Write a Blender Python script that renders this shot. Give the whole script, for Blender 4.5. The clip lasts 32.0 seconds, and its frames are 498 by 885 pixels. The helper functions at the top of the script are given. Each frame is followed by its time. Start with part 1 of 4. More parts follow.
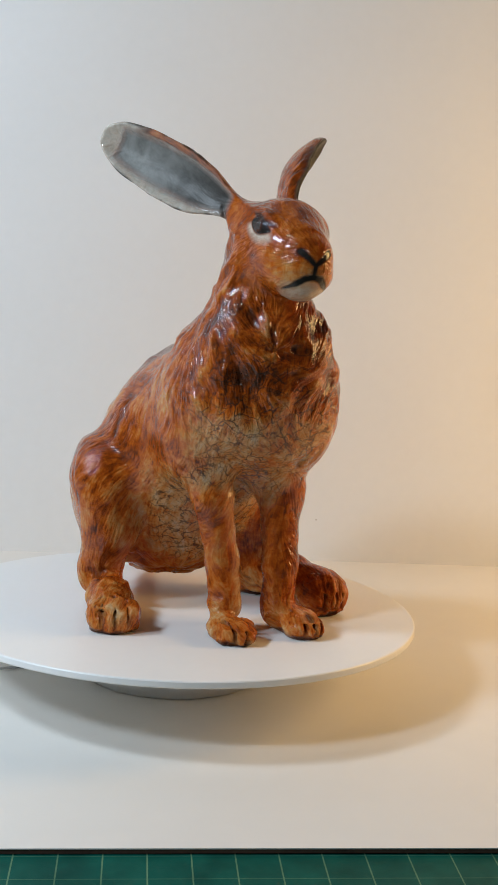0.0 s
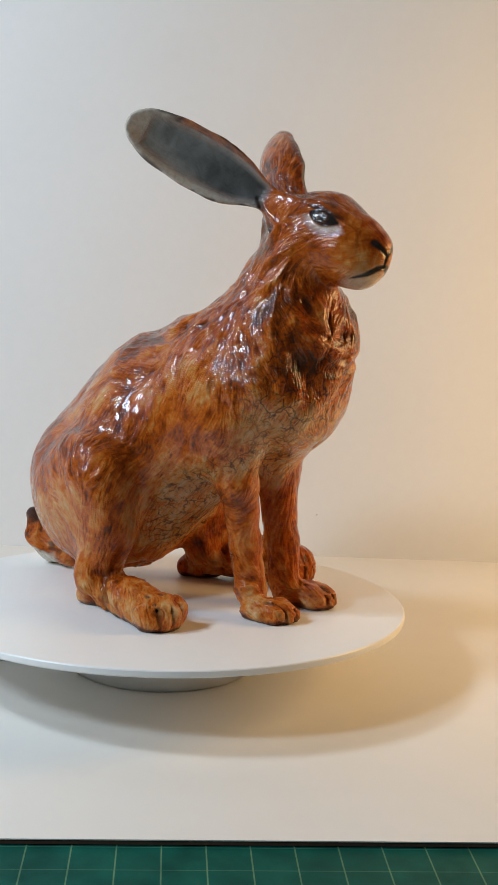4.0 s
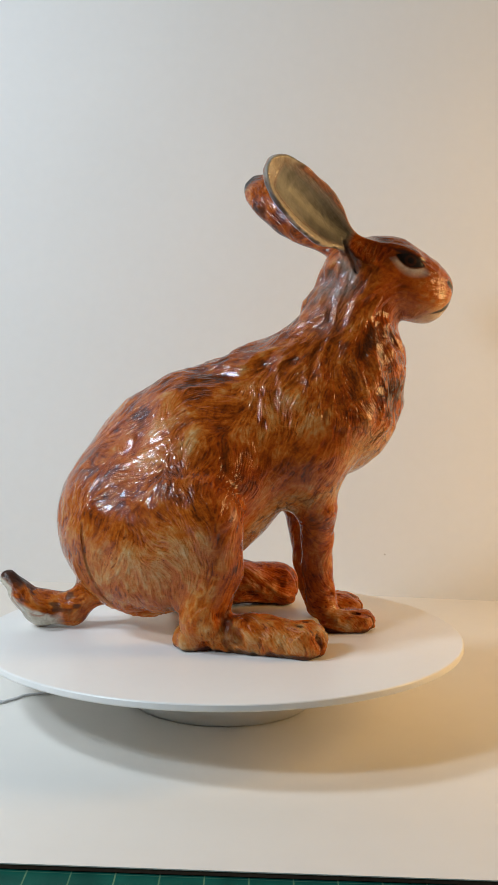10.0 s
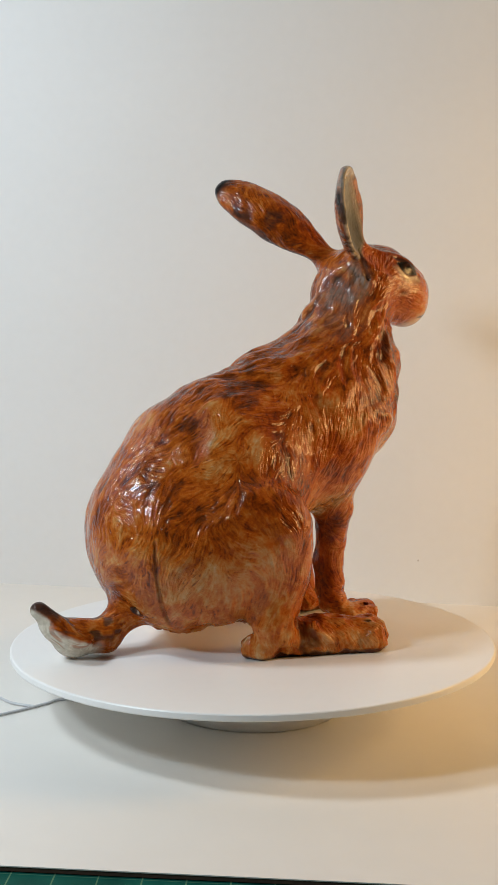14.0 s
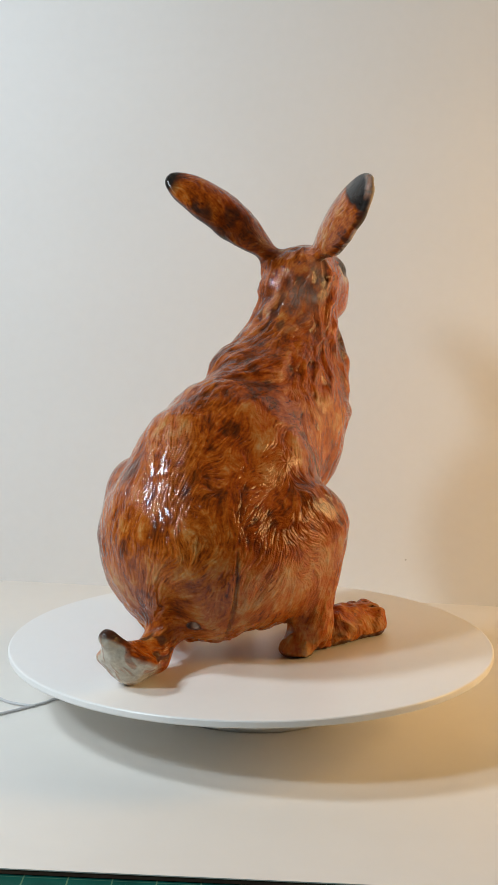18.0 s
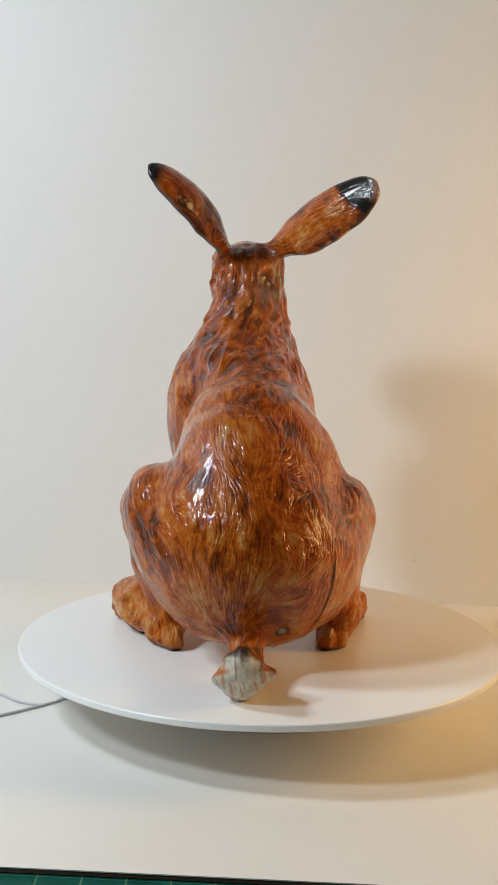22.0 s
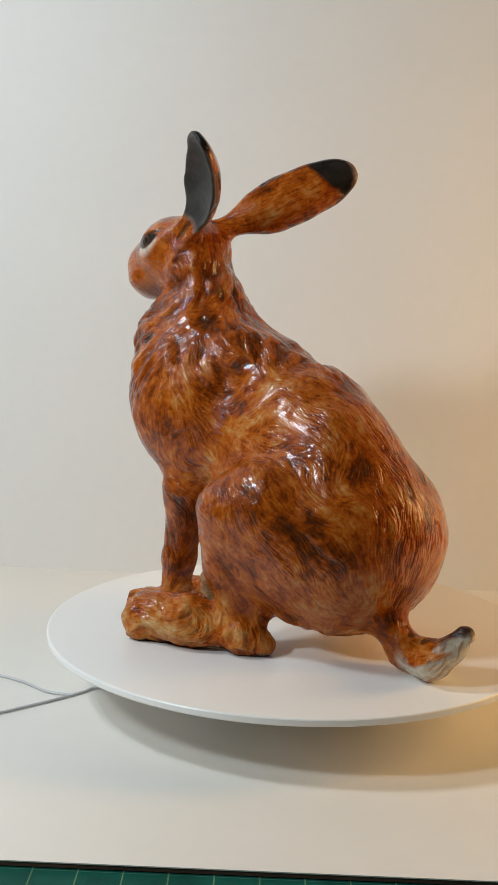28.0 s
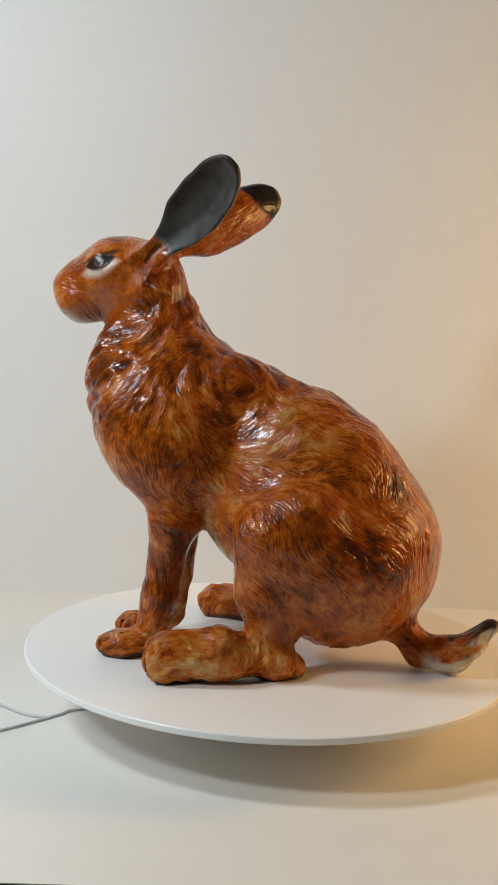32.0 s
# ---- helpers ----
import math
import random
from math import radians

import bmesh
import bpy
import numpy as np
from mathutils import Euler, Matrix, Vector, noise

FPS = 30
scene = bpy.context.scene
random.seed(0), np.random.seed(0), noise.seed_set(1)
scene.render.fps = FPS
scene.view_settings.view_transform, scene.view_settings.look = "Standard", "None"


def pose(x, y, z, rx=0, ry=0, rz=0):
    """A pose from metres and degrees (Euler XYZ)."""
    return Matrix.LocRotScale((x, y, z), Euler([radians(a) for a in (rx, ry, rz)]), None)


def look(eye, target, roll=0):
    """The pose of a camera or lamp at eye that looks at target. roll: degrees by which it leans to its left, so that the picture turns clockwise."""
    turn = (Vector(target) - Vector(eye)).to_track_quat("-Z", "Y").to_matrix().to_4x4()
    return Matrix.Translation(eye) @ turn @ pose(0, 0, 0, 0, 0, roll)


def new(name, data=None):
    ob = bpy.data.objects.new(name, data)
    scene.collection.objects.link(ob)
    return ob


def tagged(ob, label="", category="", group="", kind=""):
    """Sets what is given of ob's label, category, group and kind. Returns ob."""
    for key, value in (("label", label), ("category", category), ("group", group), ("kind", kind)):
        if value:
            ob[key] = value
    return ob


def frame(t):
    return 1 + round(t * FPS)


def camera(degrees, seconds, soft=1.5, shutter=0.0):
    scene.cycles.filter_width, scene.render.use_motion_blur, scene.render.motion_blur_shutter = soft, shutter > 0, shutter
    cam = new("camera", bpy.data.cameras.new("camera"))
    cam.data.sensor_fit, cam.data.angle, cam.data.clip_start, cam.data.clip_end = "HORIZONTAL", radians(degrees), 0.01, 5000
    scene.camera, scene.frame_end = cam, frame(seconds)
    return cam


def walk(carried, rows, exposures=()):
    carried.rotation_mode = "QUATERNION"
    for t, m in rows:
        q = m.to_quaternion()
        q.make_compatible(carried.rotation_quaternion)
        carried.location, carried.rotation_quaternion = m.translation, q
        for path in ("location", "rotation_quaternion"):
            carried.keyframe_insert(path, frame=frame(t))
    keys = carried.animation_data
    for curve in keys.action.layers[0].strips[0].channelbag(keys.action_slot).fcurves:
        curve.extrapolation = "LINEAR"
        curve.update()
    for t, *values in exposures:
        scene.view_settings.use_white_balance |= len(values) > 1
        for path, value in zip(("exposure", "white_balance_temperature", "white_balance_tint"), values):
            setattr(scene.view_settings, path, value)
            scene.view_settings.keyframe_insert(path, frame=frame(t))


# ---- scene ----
LENS = 23.60
cam = camera(LENS, 32.0)
PATH = [
    (0, pose(-0.0342, -0.9497, 0.2838, 81.172, -2.530, -4.963)),
    (0.5, pose(-0.0279, -0.9479, 0.2837, 81.007, -2.410, -4.860)),
    (1, pose(-0.0246, -0.9502, 0.2837, 80.938, -2.336, -4.657)),
    (1.5, pose(-0.0201, -0.9469, 0.2839, 80.915, -2.395, -4.423)),
    (2, pose(-0.0189, -0.9467, 0.2840, 80.890, -2.580, -4.223)),
    (2.5, pose(-0.0152, -0.9464, 0.2833, 80.913, -2.595, -4.146)),
    (3, pose(-0.0129, -0.9445, 0.2811, 80.994, -2.533, -4.050)),
    (3.5, pose(-0.0075, -0.9446, 0.2778, 81.087, -2.405, -3.829)),
    (5.5, pose(0.0178, -0.9477, 0.2690, 81.826, -2.394, -2.219)),
    (6, pose(0.0178, -0.9493, 0.2688, 81.938, -2.463, -1.584)),
    (6.5, pose(0.0188, -0.9502, 0.2688, 82.074, -2.285, -0.988)),
    (7, pose(0.0229, -0.9514, 0.2708, 82.228, -2.085, -0.550)),
    (7.5, pose(0.0271, -0.9520, 0.2726, 82.343, -1.938, -0.201)),
    (8, pose(0.0243, -0.9528, 0.2758, 82.421, -1.877, 0.242)),
    (8.5, pose(0.0230, -0.9528, 0.2751, 82.628, -1.871, 0.615)),
    (9, pose(0.0251, -0.9535, 0.2726, 82.913, -1.959, 0.812)),
    (9.5, pose(0.0264, -0.9540, 0.2706, 83.163, -1.899, 0.870)),
    (10, pose(0.0292, -0.9544, 0.2672, 83.390, -1.688, 0.892)),
    (10.5, pose(0.0297, -0.9539, 0.2650, 83.518, -1.733, 1.089)),
    (11, pose(0.0282, -0.9544, 0.2651, 83.643, -1.830, 1.464)),
    (11.5, pose(0.0306, -0.9546, 0.2651, 83.741, -1.959, 1.793)),
    (12, pose(0.0322, -0.9552, 0.2655, 83.809, -1.781, 2.094)),
    (12.5, pose(0.0338, -0.9545, 0.2646, 83.796, -1.630, 2.319)),
    (13, pose(0.0313, -0.9550, 0.2653, 83.713, -1.646, 2.531)),
    (13.5, pose(0.0349, -0.9557, 0.2671, 83.644, -1.559, 2.699)),
    (14, pose(0.0374, -0.9555, 0.2687, 83.572, -1.420, 2.812)),
    (14.5, pose(0.0376, -0.9547, 0.2696, 83.480, -1.214, 2.829)),
    (15, pose(0.0332, -0.9538, 0.2696, 83.407, -1.095, 2.746)),
    (15.5, pose(0.0319, -0.9560, 0.2710, 83.315, -1.020, 2.491)),
    (17.5, pose(0.0081, -0.9547, 0.2738, 83.288, -1.914, 1.091)),
    (18, pose(0.0019, -0.9545, 0.2730, 83.294, -2.269, 0.865)),
    (18.5, pose(-0.0027, -0.9529, 0.2708, 83.305, -2.316, 0.684)),
    (19, pose(-0.0021, -0.9536, 0.2699, 83.359, -2.103, 0.521)),
    (19.5, pose(-0.0015, -0.9536, 0.2690, 83.486, -2.022, 0.514)),
    (20, pose(-0.0039, -0.9539, 0.2692, 83.551, -2.058, 0.586)),
    (20.5, pose(-0.0054, -0.9539, 0.2697, 83.579, -2.216, 0.605)),
    (21, pose(-0.0074, -0.9549, 0.2710, 83.570, -2.405, 0.646)),
    (21.5, pose(-0.0072, -0.9530, 0.2716, 83.487, -2.440, 0.743)),
    (22, pose(-0.0074, -0.9519, 0.2696, 83.403, -2.437, 0.867)),
    (22.5, pose(-0.0073, -0.9532, 0.2712, 83.501, -2.527, 0.991)),
    (23, pose(-0.0102, -0.9532, 0.2717, 83.571, -2.684, 1.140)),
    (23.5, pose(-0.0124, -0.9517, 0.2723, 83.536, -2.811, 1.263)),
    (24, pose(-0.0149, -0.9518, 0.2730, 83.537, -2.808, 1.240)),
    (24.5, pose(-0.0165, -0.9516, 0.2741, 83.533, -2.923, 1.223)),
    (26.5, pose(-0.0208, -0.9536, 0.2700, 83.477, -2.756, 1.142)),
    (27, pose(-0.0257, -0.9497, 0.2687, 83.237, -2.634, 1.050)),
    (27.5, pose(-0.0303, -0.9415, 0.2690, 82.900, -2.430, 1.001)),
    (28, pose(-0.0306, -0.9369, 0.2680, 82.643, -2.165, 0.889)),
    (28.5, pose(-0.0342, -0.9366, 0.2670, 82.656, -2.051, 0.523)),
    (29, pose(-0.0400, -0.9387, 0.2660, 82.795, -2.075, 0.119)),
    (29.5, pose(-0.0376, -0.9439, 0.2668, 83.001, -2.287, -0.212)),
    (30, pose(-0.0389, -0.9487, 0.2695, 83.233, -2.255, -0.391)),
    (30.5, pose(-0.0388, -0.9472, 0.2682, 83.368, -2.179, -0.442)),
    (31, pose(-0.0412, -0.9482, 0.2680, 83.467, -2.233, -0.437)),
    (31.5, pose(-0.0395, -0.9464, 0.2693, 83.544, -2.212, -0.574)),
    (32, pose(-0.0378, -0.9488, 0.2720, 83.603, -1.974, -0.785)),
]
walk(cam, PATH, exposures=[(0.0, 0.12, 6220, 11), (8.0, 0.12, 6370, 11), (13.0, 0.13, 6620, 11), (19.0, 0.12, 6680, 11), (23.0, 0.14, 6780, 11), (24.0, 0.05, 6840, 11), (28.0, 0.04, 6960, 11), (32.0, 0.03, 6940, 11)])

# plan, metres: the turntable's axis is the origin, z = 0 the middle of its platter's top
TABLE_Z = -0.0542          # top of the white board on the table
BOARD_FRONT = -0.3070    # its front edge
WALL_Y = 0.3661        # wall behind it
WALL_TURN = -2.5001
PLATTER_R = 0.1958
BASE_R = 0.0742 * 1.03
SPIN = 7.3998          # degrees a second
INCH = 0.0254

# ---- light ----
world = bpy.data.worlds.new("room")
world.use_nodes = True
scene.world = world
world.node_tree.nodes["Background"].inputs[0].default_value = (0.9, 0.93, 1.0, 1)
world.node_tree.nodes["Background"].inputs[1].default_value = 0.03


def area(name, eye, target, w, h, watts, colour):
    d = bpy.data.lights.new(name, "AREA")
    d.shape, d.size, d.size_y, d.energy, d.color = "RECTANGLE", w, h, watts, colour
    ob = new(name, d)
    ob.matrix_world = look(eye, target)
    return ob


# a neutral light high on the window side, a cool one over the camera's shoulder, a warm lamp standing beside the table
area("window_light", (-0.775, -0.236, 0.81), (0, 0, 0.05), 0.15, 0.15, 5.0, (0.77, 0.90, 1.0))
area("ceiling_light_lamp", (-0.765, -0.65, 0.70), (0, 0, 0.1), 0.13, 0.13, 4.95, (0.78, 0.905, 1.0))
area("table_lamp_glow", (0.86, -0.02, 0.36), (0.10, 0.15, 0.05), 0.30, 0.30, 4.2, (1.0, 0.61, 0.225))

# ---- materials ----


def material(name, base=(0.8, 0.8, 0.8), rough=0.5, metal=0.0):
    m = bpy.data.materials.new(name)
    m.use_nodes = True
    b = m.node_tree.nodes["Principled BSDF"]
    b.inputs["Base Color"].default_value = (*base, 1)
    b.inputs["Roughness"].default_value = rough
    b.inputs["Metallic"].default_value = metal
    return m, m.node_tree.nodes, m.node_tree.links, b


def node(nodes, kind, **values):
    n = nodes.new(kind)
    for k, v in values.items():
        n.inputs[k.replace("_", " ")].default_value = v
    return n


def ramp(nodes, links, source, stops):
    r = nodes.new("ShaderNodeValToRGB")
    while len(r.color_ramp.elements) < len(stops):
        r.color_ramp.elements.new(0.5)
    for e, (at, c) in zip(r.color_ramp.elements, stops):
        e.position, e.color = at, (*c, 1)
    links.new(source, r.inputs[0])
    return r.outputs[0]


def mix(nodes, links, fac, a, b, mode="MIX"):
    n = nodes.new("ShaderNodeMix")
    n.data_type, n.blend_type = "RGBA", mode
    for value, socket in ((fac, n.inputs[0]), (a, n.inputs[6]), (b, n.inputs[7])):
        if isinstance(value, (int, float)):
            socket.default_value = value
        elif isinstance(value, tuple):
            socket.default_value = (*value, 1)
        else:
            links.new(value, socket)
    return n.outputs[2]


def maths(nodes, links, op, a, b=0.0, clamp=False):
    n = nodes.new("ShaderNodeMath")
    n.operation, n.use_clamp = op, clamp
    for value, socket in ((a, n.inputs[0]), (b, n.inputs[1])):
        if isinstance(value, (int, float)):
            socket.default_value = value
        else:
            links.new(value, socket)
    return n.outputs[0]


def plain(name, base, rough, grain=60.0, spread=0.06, bump=0.05, metal=0.0):
    """A painted, printed or moulded surface with a fine mottling and relief."""
    m, nodes, links, b = material(name, base, rough, metal)
    tc = nodes.new("ShaderNodeTexCoord")
    fine, coarse = node(nodes, "ShaderNodeTexNoise", Scale=grain, Detail=6.0), node(nodes, "ShaderNodeTexNoise", Scale=grain / 12, Detail=3.0)
    for n in (fine, coarse):
        links.new(tc.outputs["Object"], n.inputs["Vector"])
    both = maths(nodes, links, "ADD", maths(nodes, links, "MULTIPLY", fine.outputs[0], 0.4), maths(nodes, links, "MULTIPLY", coarse.outputs[0], 0.6))
    lo, hi = tuple(c * (1 - spread) for c in base), tuple(min(1, c * (1 + spread)) for c in base)
    links.new(ramp(nodes, links, both, [(0.3, lo), (0.7, hi)]), b.inputs["Base Color"])
    bp = node(nodes, "ShaderNodeBump", Strength=bump, Distance=0.001)
    links.new(fine.outputs[0], bp.inputs["Height"])
    links.new(bp.outputs[0], b.inputs["Normal"])
    return m


wall_paint = plain("white_wall_paint", (0.80, 0.80, 0.79), 0.75, 90, 0.02, 0.04)
board_white = plain("white_melamine", (0.83, 0.80, 0.75), 0.42, 40, 0.02, 0.02)
board_edge = plain("fibreboard_edge", (0.10, 0.055, 0.035), 0.8, 300, 0.4, 0.3)
platter_white = plain("platter_white_plastic", (0.90, 0.89, 0.865), 0.35, 120, 0.015, 0.02)
base_white = plain("base_white_plastic", (0.80, 0.80, 0.78), 0.4, 120, 0.02, 0.02)
cable_white = plain("cable_sleeve", (0.58, 0.58, 0.59), 0.45, 200, 0.05, 0.02)
room_paint = plain("room_paint", (0.27, 0.255, 0.23), 0.8, 30, 0.05, 0.03)
room_floor = plain("room_floor_wood", (0.28, 0.19, 0.12), 0.5, 14, 0.25, 0.05)
table_wood = plain("table_wood", (0.30, 0.20, 0.12), 0.5, 20, 0.2, 0.05)
dark_mark = plain("dark_scuff", (0.58, 0.56, 0.53), 0.8, 200, 0.2, 0.1)


def mat_material():
    m, nodes, links, b = material("green_cutting_mat", (0.01, 0.10, 0.085), 0.55)
    b.inputs["Specular IOR Level"].default_value = 0.15
    geo = nodes.new("ShaderNodeNewGeometry")
    sep = nodes.new("ShaderNodeSeparateXYZ")
    links.new(geo.outputs["Position"], sep.inputs[0])

    def line(axis, phase, half):
        u = maths(nodes, links, "DIVIDE", maths(nodes, links, "ADD", sep.outputs[axis], -phase), INCH)
        away = maths(nodes, links, "ABSOLUTE", maths(nodes, links, "SUBTRACT", maths(nodes, links, "FRACT", maths(nodes, links, "ADD", u, 0.5)), 0.5))
        return maths(nodes, links, "LESS_THAN", away, half / INCH)

    n = node(nodes, "ShaderNodeTexNoise", Scale=45.0, Detail=6.0)
    links.new(geo.outputs["Position"], n.inputs["Vector"])
    green = ramp(nodes, links, n.outputs[0], [(0.3, (0.002, 0.058, 0.044)), (0.7, (0.005, 0.100, 0.074))])
    worn = maths(nodes, links, "MULTIPLY", maths(nodes, links, "MAXIMUM", line(0, -0.0983, 0.00045), maths(nodes, links, "MULTIPLY", line(1, -0.3339, 0.0003), 0.55)), maths(nodes, links, "ADD", n.outputs[0], 0.15), True)
    links.new(mix(nodes, links, worn, green, (0.15, 0.27, 0.15)), b.inputs["Base Color"])
    bp = node(nodes, "ShaderNodeBump", Strength=0.15, Distance=0.0005)
    links.new(node(nodes, "ShaderNodeTexNoise", Scale=900.0).outputs[0], bp.inputs["Height"])
    links.new(bp.outputs[0], b.inputs["Normal"])
    return m


def glaze_material():
    """A tan body under a rust glaze: thin on the ridges of the combed fur, dark where it has run together."""
    m, nodes, links, b = material("glazed_ceramic", (0.4, 0.12, 0.03), 0.1)
    tc = nodes.new("ShaderNodeTexCoord")
    place = tc.outputs["Object"]

    def attribute(name):
        at = nodes.new("ShaderNodeAttribute")
        at.attribute_name = name
        return at

    def channels(name):
        at = attribute(name)
        sep = nodes.new("ShaderNodeSeparateColor")
        links.new(at.outputs["Color"], sep.inputs[0])
        return sep.outputs[0], sep.outputs[1], sep.outputs[2], at.outputs["Alpha"]

    dense, black, grey, white = channels("glaze")
    relief, ink, crackle, haze = channels("marks")
    flow = attribute("flow").outputs["Vector"]
    matt = attribute("matt").outputs["Fac"]

    def noise_at(scale, detail, rough, warp, vector):
        n = node(nodes, "ShaderNodeTexNoise", Scale=scale, Detail=detail, Roughness=rough, Distortion=warp)
        links.new(vector, n.inputs["Vector"])
        return n.outputs[0]

    def times(a, k):
        return maths(nodes, links, "MULTIPLY", a, k)

    def plus(a, k):
        return maths(nodes, links, "ADD", a, k)

    def less(a, k):
        return maths(nodes, links, "SUBTRACT", a, k)

    def grade(source, *stops):
        return ramp(nodes, links, source, [(at, (v, v, v)) for at, v in stops])

    def carried_by(vector, amount, start):
        va = nodes.new("ShaderNodeVectorMath")
        va.operation = "MULTIPLY_ADD"
        links.new(vector, va.inputs[0])
        va.inputs[1].default_value = (amount, amount, amount)
        links.new(start, va.inputs[2])
        return va.outputs[0]

    def combed(scale, step, reach, detail):
        """Noise drawn out along the lie of the fur."""
        total = None
        for k in range(-reach, reach + 1):
            n = noise_at(scale, detail, 0.5, 0.0, carried_by(flow, k * step, place))
            total = n if total is None else plus(total, n)
        return times(total, 1.0 / (2 * reach + 1))

    blot = noise_at(30.0, 4.0, 0.6, 0.8, place)
    spots = noise_at(62.0, 5.0, 0.6, 0.4, place)
    mottle = noise_at(135.0, 4.0, 0.6, 1.2, place)
    fine = noise_at(240.0, 5.0, 0.65, 0.3, place)
    hair = grade(combed(600.0, 0.0007, 3, 1.0), (0.40, 0.0), (0.60, 1.0))
    lock = grade(combed(250.0, 0.0015, 2, 2.0), (0.38, 0.0), (0.62, 1.0))
    smear = combed(105.0, 0.0028, 2, 3.0)
    calm = maths(nodes, links, "MAXIMUM", black, maths(nodes, links, "MAXIMUM", grey, white))
    # how thick the glaze lies
    furred = plus(maths(nodes, links, "MINIMUM", crackle, 0.0), 1.0)
    coat = plus(dense, times(plus(blot, -0.5), 0.45))
    coat = plus(coat, times(times(plus(smear, -0.5), 0.75), furred))
    coat = plus(coat, times(plus(spots, -0.5), 0.60))
    coat = plus(coat, times(plus(mottle, -0.5), 0.60))
    coat = less(coat, times(times(plus(lock, -0.5), 0.15), furred))
    coat = less(coat, times(times(plus(hair, -0.5), 0.13), furred))
    coat = less(coat, times(relief, 0.10))
    col = ramp(nodes, links, coat, [(0.0, (0.57, 0.40, 0.23)), (0.18, (0.54, 0.285, 0.105)), (0.36, (0.50, 0.175, 0.036)), (0.52, (0.43, 0.094, 0.008)), (0.68, (0.27, 0.048, 0.004)), (0.85, (0.12, 0.024, 0.003)), (1.0, (0.065, 0.015, 0.004))])
    # glaze run dark into the combed lines, in patches
    runs = times(grade(hair, (0.10, 1.0), (0.30, 0.0)), grade(spots, (0.48, 0.0), (0.62, 0.6)))
    runs = maths(nodes, links, "MAXIMUM", runs, times(grade(lock, (0.02, 1.0), (0.14, 0.0)), grade(blot, (0.46, 0.0), (0.60, 0.5))))
    runs = maths(nodes, links, "MAXIMUM", times(runs, furred), ink, True)
    col = mix(nodes, links, runs, col, (0.050, 0.014, 0.006))
    # crackle: long and short cracks of uneven width
    wob = node(nodes, "ShaderNodeTexNoise", Scale=60.0, Detail=4.0)
    links.new(place, wob.inputs["Vector"])
    shifted = carried_by(wob.outputs["Color"], 0.022, place)

    def cracked(scale, width, seed):
        v = node(nodes, "ShaderNodeTexVoronoi", Scale=scale)
        v.feature = "DISTANCE_TO_EDGE"
        mp = node(nodes, "ShaderNodeMapping", Location=(seed, 0, seed))
        links.new(shifted, mp.inputs["Vector"])
        links.new(mp.outputs[0], v.inputs["Vector"])
        return grade(v.outputs["Distance"], (width * 0.35, 1.0), (width, 0.0))

    cracks = times(cracked(78.0, 0.060, 0.0), grade(spots, (0.40, 0.15), (0.52, 1.0)))
    cracks = maths(nodes, links, "MAXIMUM", cracks, times(cracked(150.0, 0.075, 0.3), grade(fine, (0.46, 0.0), (0.56, 0.8))))
    cracks = times(cracks, maths(nodes, links, "MAXIMUM", crackle, 0.0))
    col = mix(nodes, links, times(cracks, 0.85), col, (0.040, 0.018, 0.010))
    col = mix(nodes, links, haze, col, ramp(nodes, links, spots, [(0.35, (0.20, 0.14, 0.10)), (0.65, (0.44, 0.38, 0.31))]))
    col = mix(nodes, links, white, col, ramp(nodes, links, fine, [(0.3, (0.46, 0.41, 0.32)), (0.65, (0.68, 0.64, 0.54))]))
    col = mix(nodes, links, grey, col, ramp(nodes, links, spots, [(0.35, (0.22, 0.22, 0.205)), (0.65, (0.42, 0.42, 0.395))]))
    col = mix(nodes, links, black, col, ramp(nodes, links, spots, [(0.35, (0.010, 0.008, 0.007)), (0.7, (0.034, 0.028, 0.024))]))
    links.new(col, b.inputs["Base Color"])
    gloss = grade(fine, (0.35, 0.045), (0.7, 0.10))
    links.new(plus(plus(gloss, times(matt, 0.24)), plus(times(grey, 0.30), times(black, 0.10))), b.inputs["Roughness"])
    links.new(less(0.30, times(matt, 0.22)), b.inputs["Specular IOR Level"])
    links.new(maths(nodes, links, "SUBTRACT", less(0.22, times(matt, 0.2)), times(plus(grey, times(black, 0.4)), 0.5), True), b.inputs["Coat Weight"])
    b.inputs["Coat Roughness"].default_value = 0.05
    height = plus(times(hair, 0.32), times(lock, 0.60))
    height = plus(height, times(smear, 0.7))
    height = plus(height, times(spots, 0.5))
    height = less(height, times(plus(cracks, runs), 0.14))
    height = times(height, less(1.0, times(calm, 0.8)))
    bp = node(nodes, "ShaderNodeBump", Strength=0.42, Distance=0.0030)
    links.new(height, bp.inputs["Height"])
    links.new(bp.outputs[0], b.inputs["Normal"])
    return m


# ---- mesh helpers ----


def mesh_object(name, bm, mat, smooth=False, parent=None, label=""):
    bm.normal_update()
    me = bpy.data.meshes.new(name)
    bm.to_mesh(me)
    bm.free()
    me.materials.append(mat)
    if smooth:
        for p in me.polygons:
            p.use_smooth = True
    ob = new(name, me)
    ob.parent = parent
    return tagged(ob, label)


def box(lo, hi, bevel=0.0, seg=2):
    bm = bmesh.new()
    bmesh.ops.create_cube(bm, size=1.0)
    for v in bm.verts:
        v.co = Vector([lo[i] + (v.co[i] + 0.5) * (hi[i] - lo[i]) for i in range(3)])
    if bevel:
        bmesh.ops.bevel(bm, geom=bm.edges[:], offset=bevel, segments=seg, affect="EDGES", profile=0.6)
    return bm


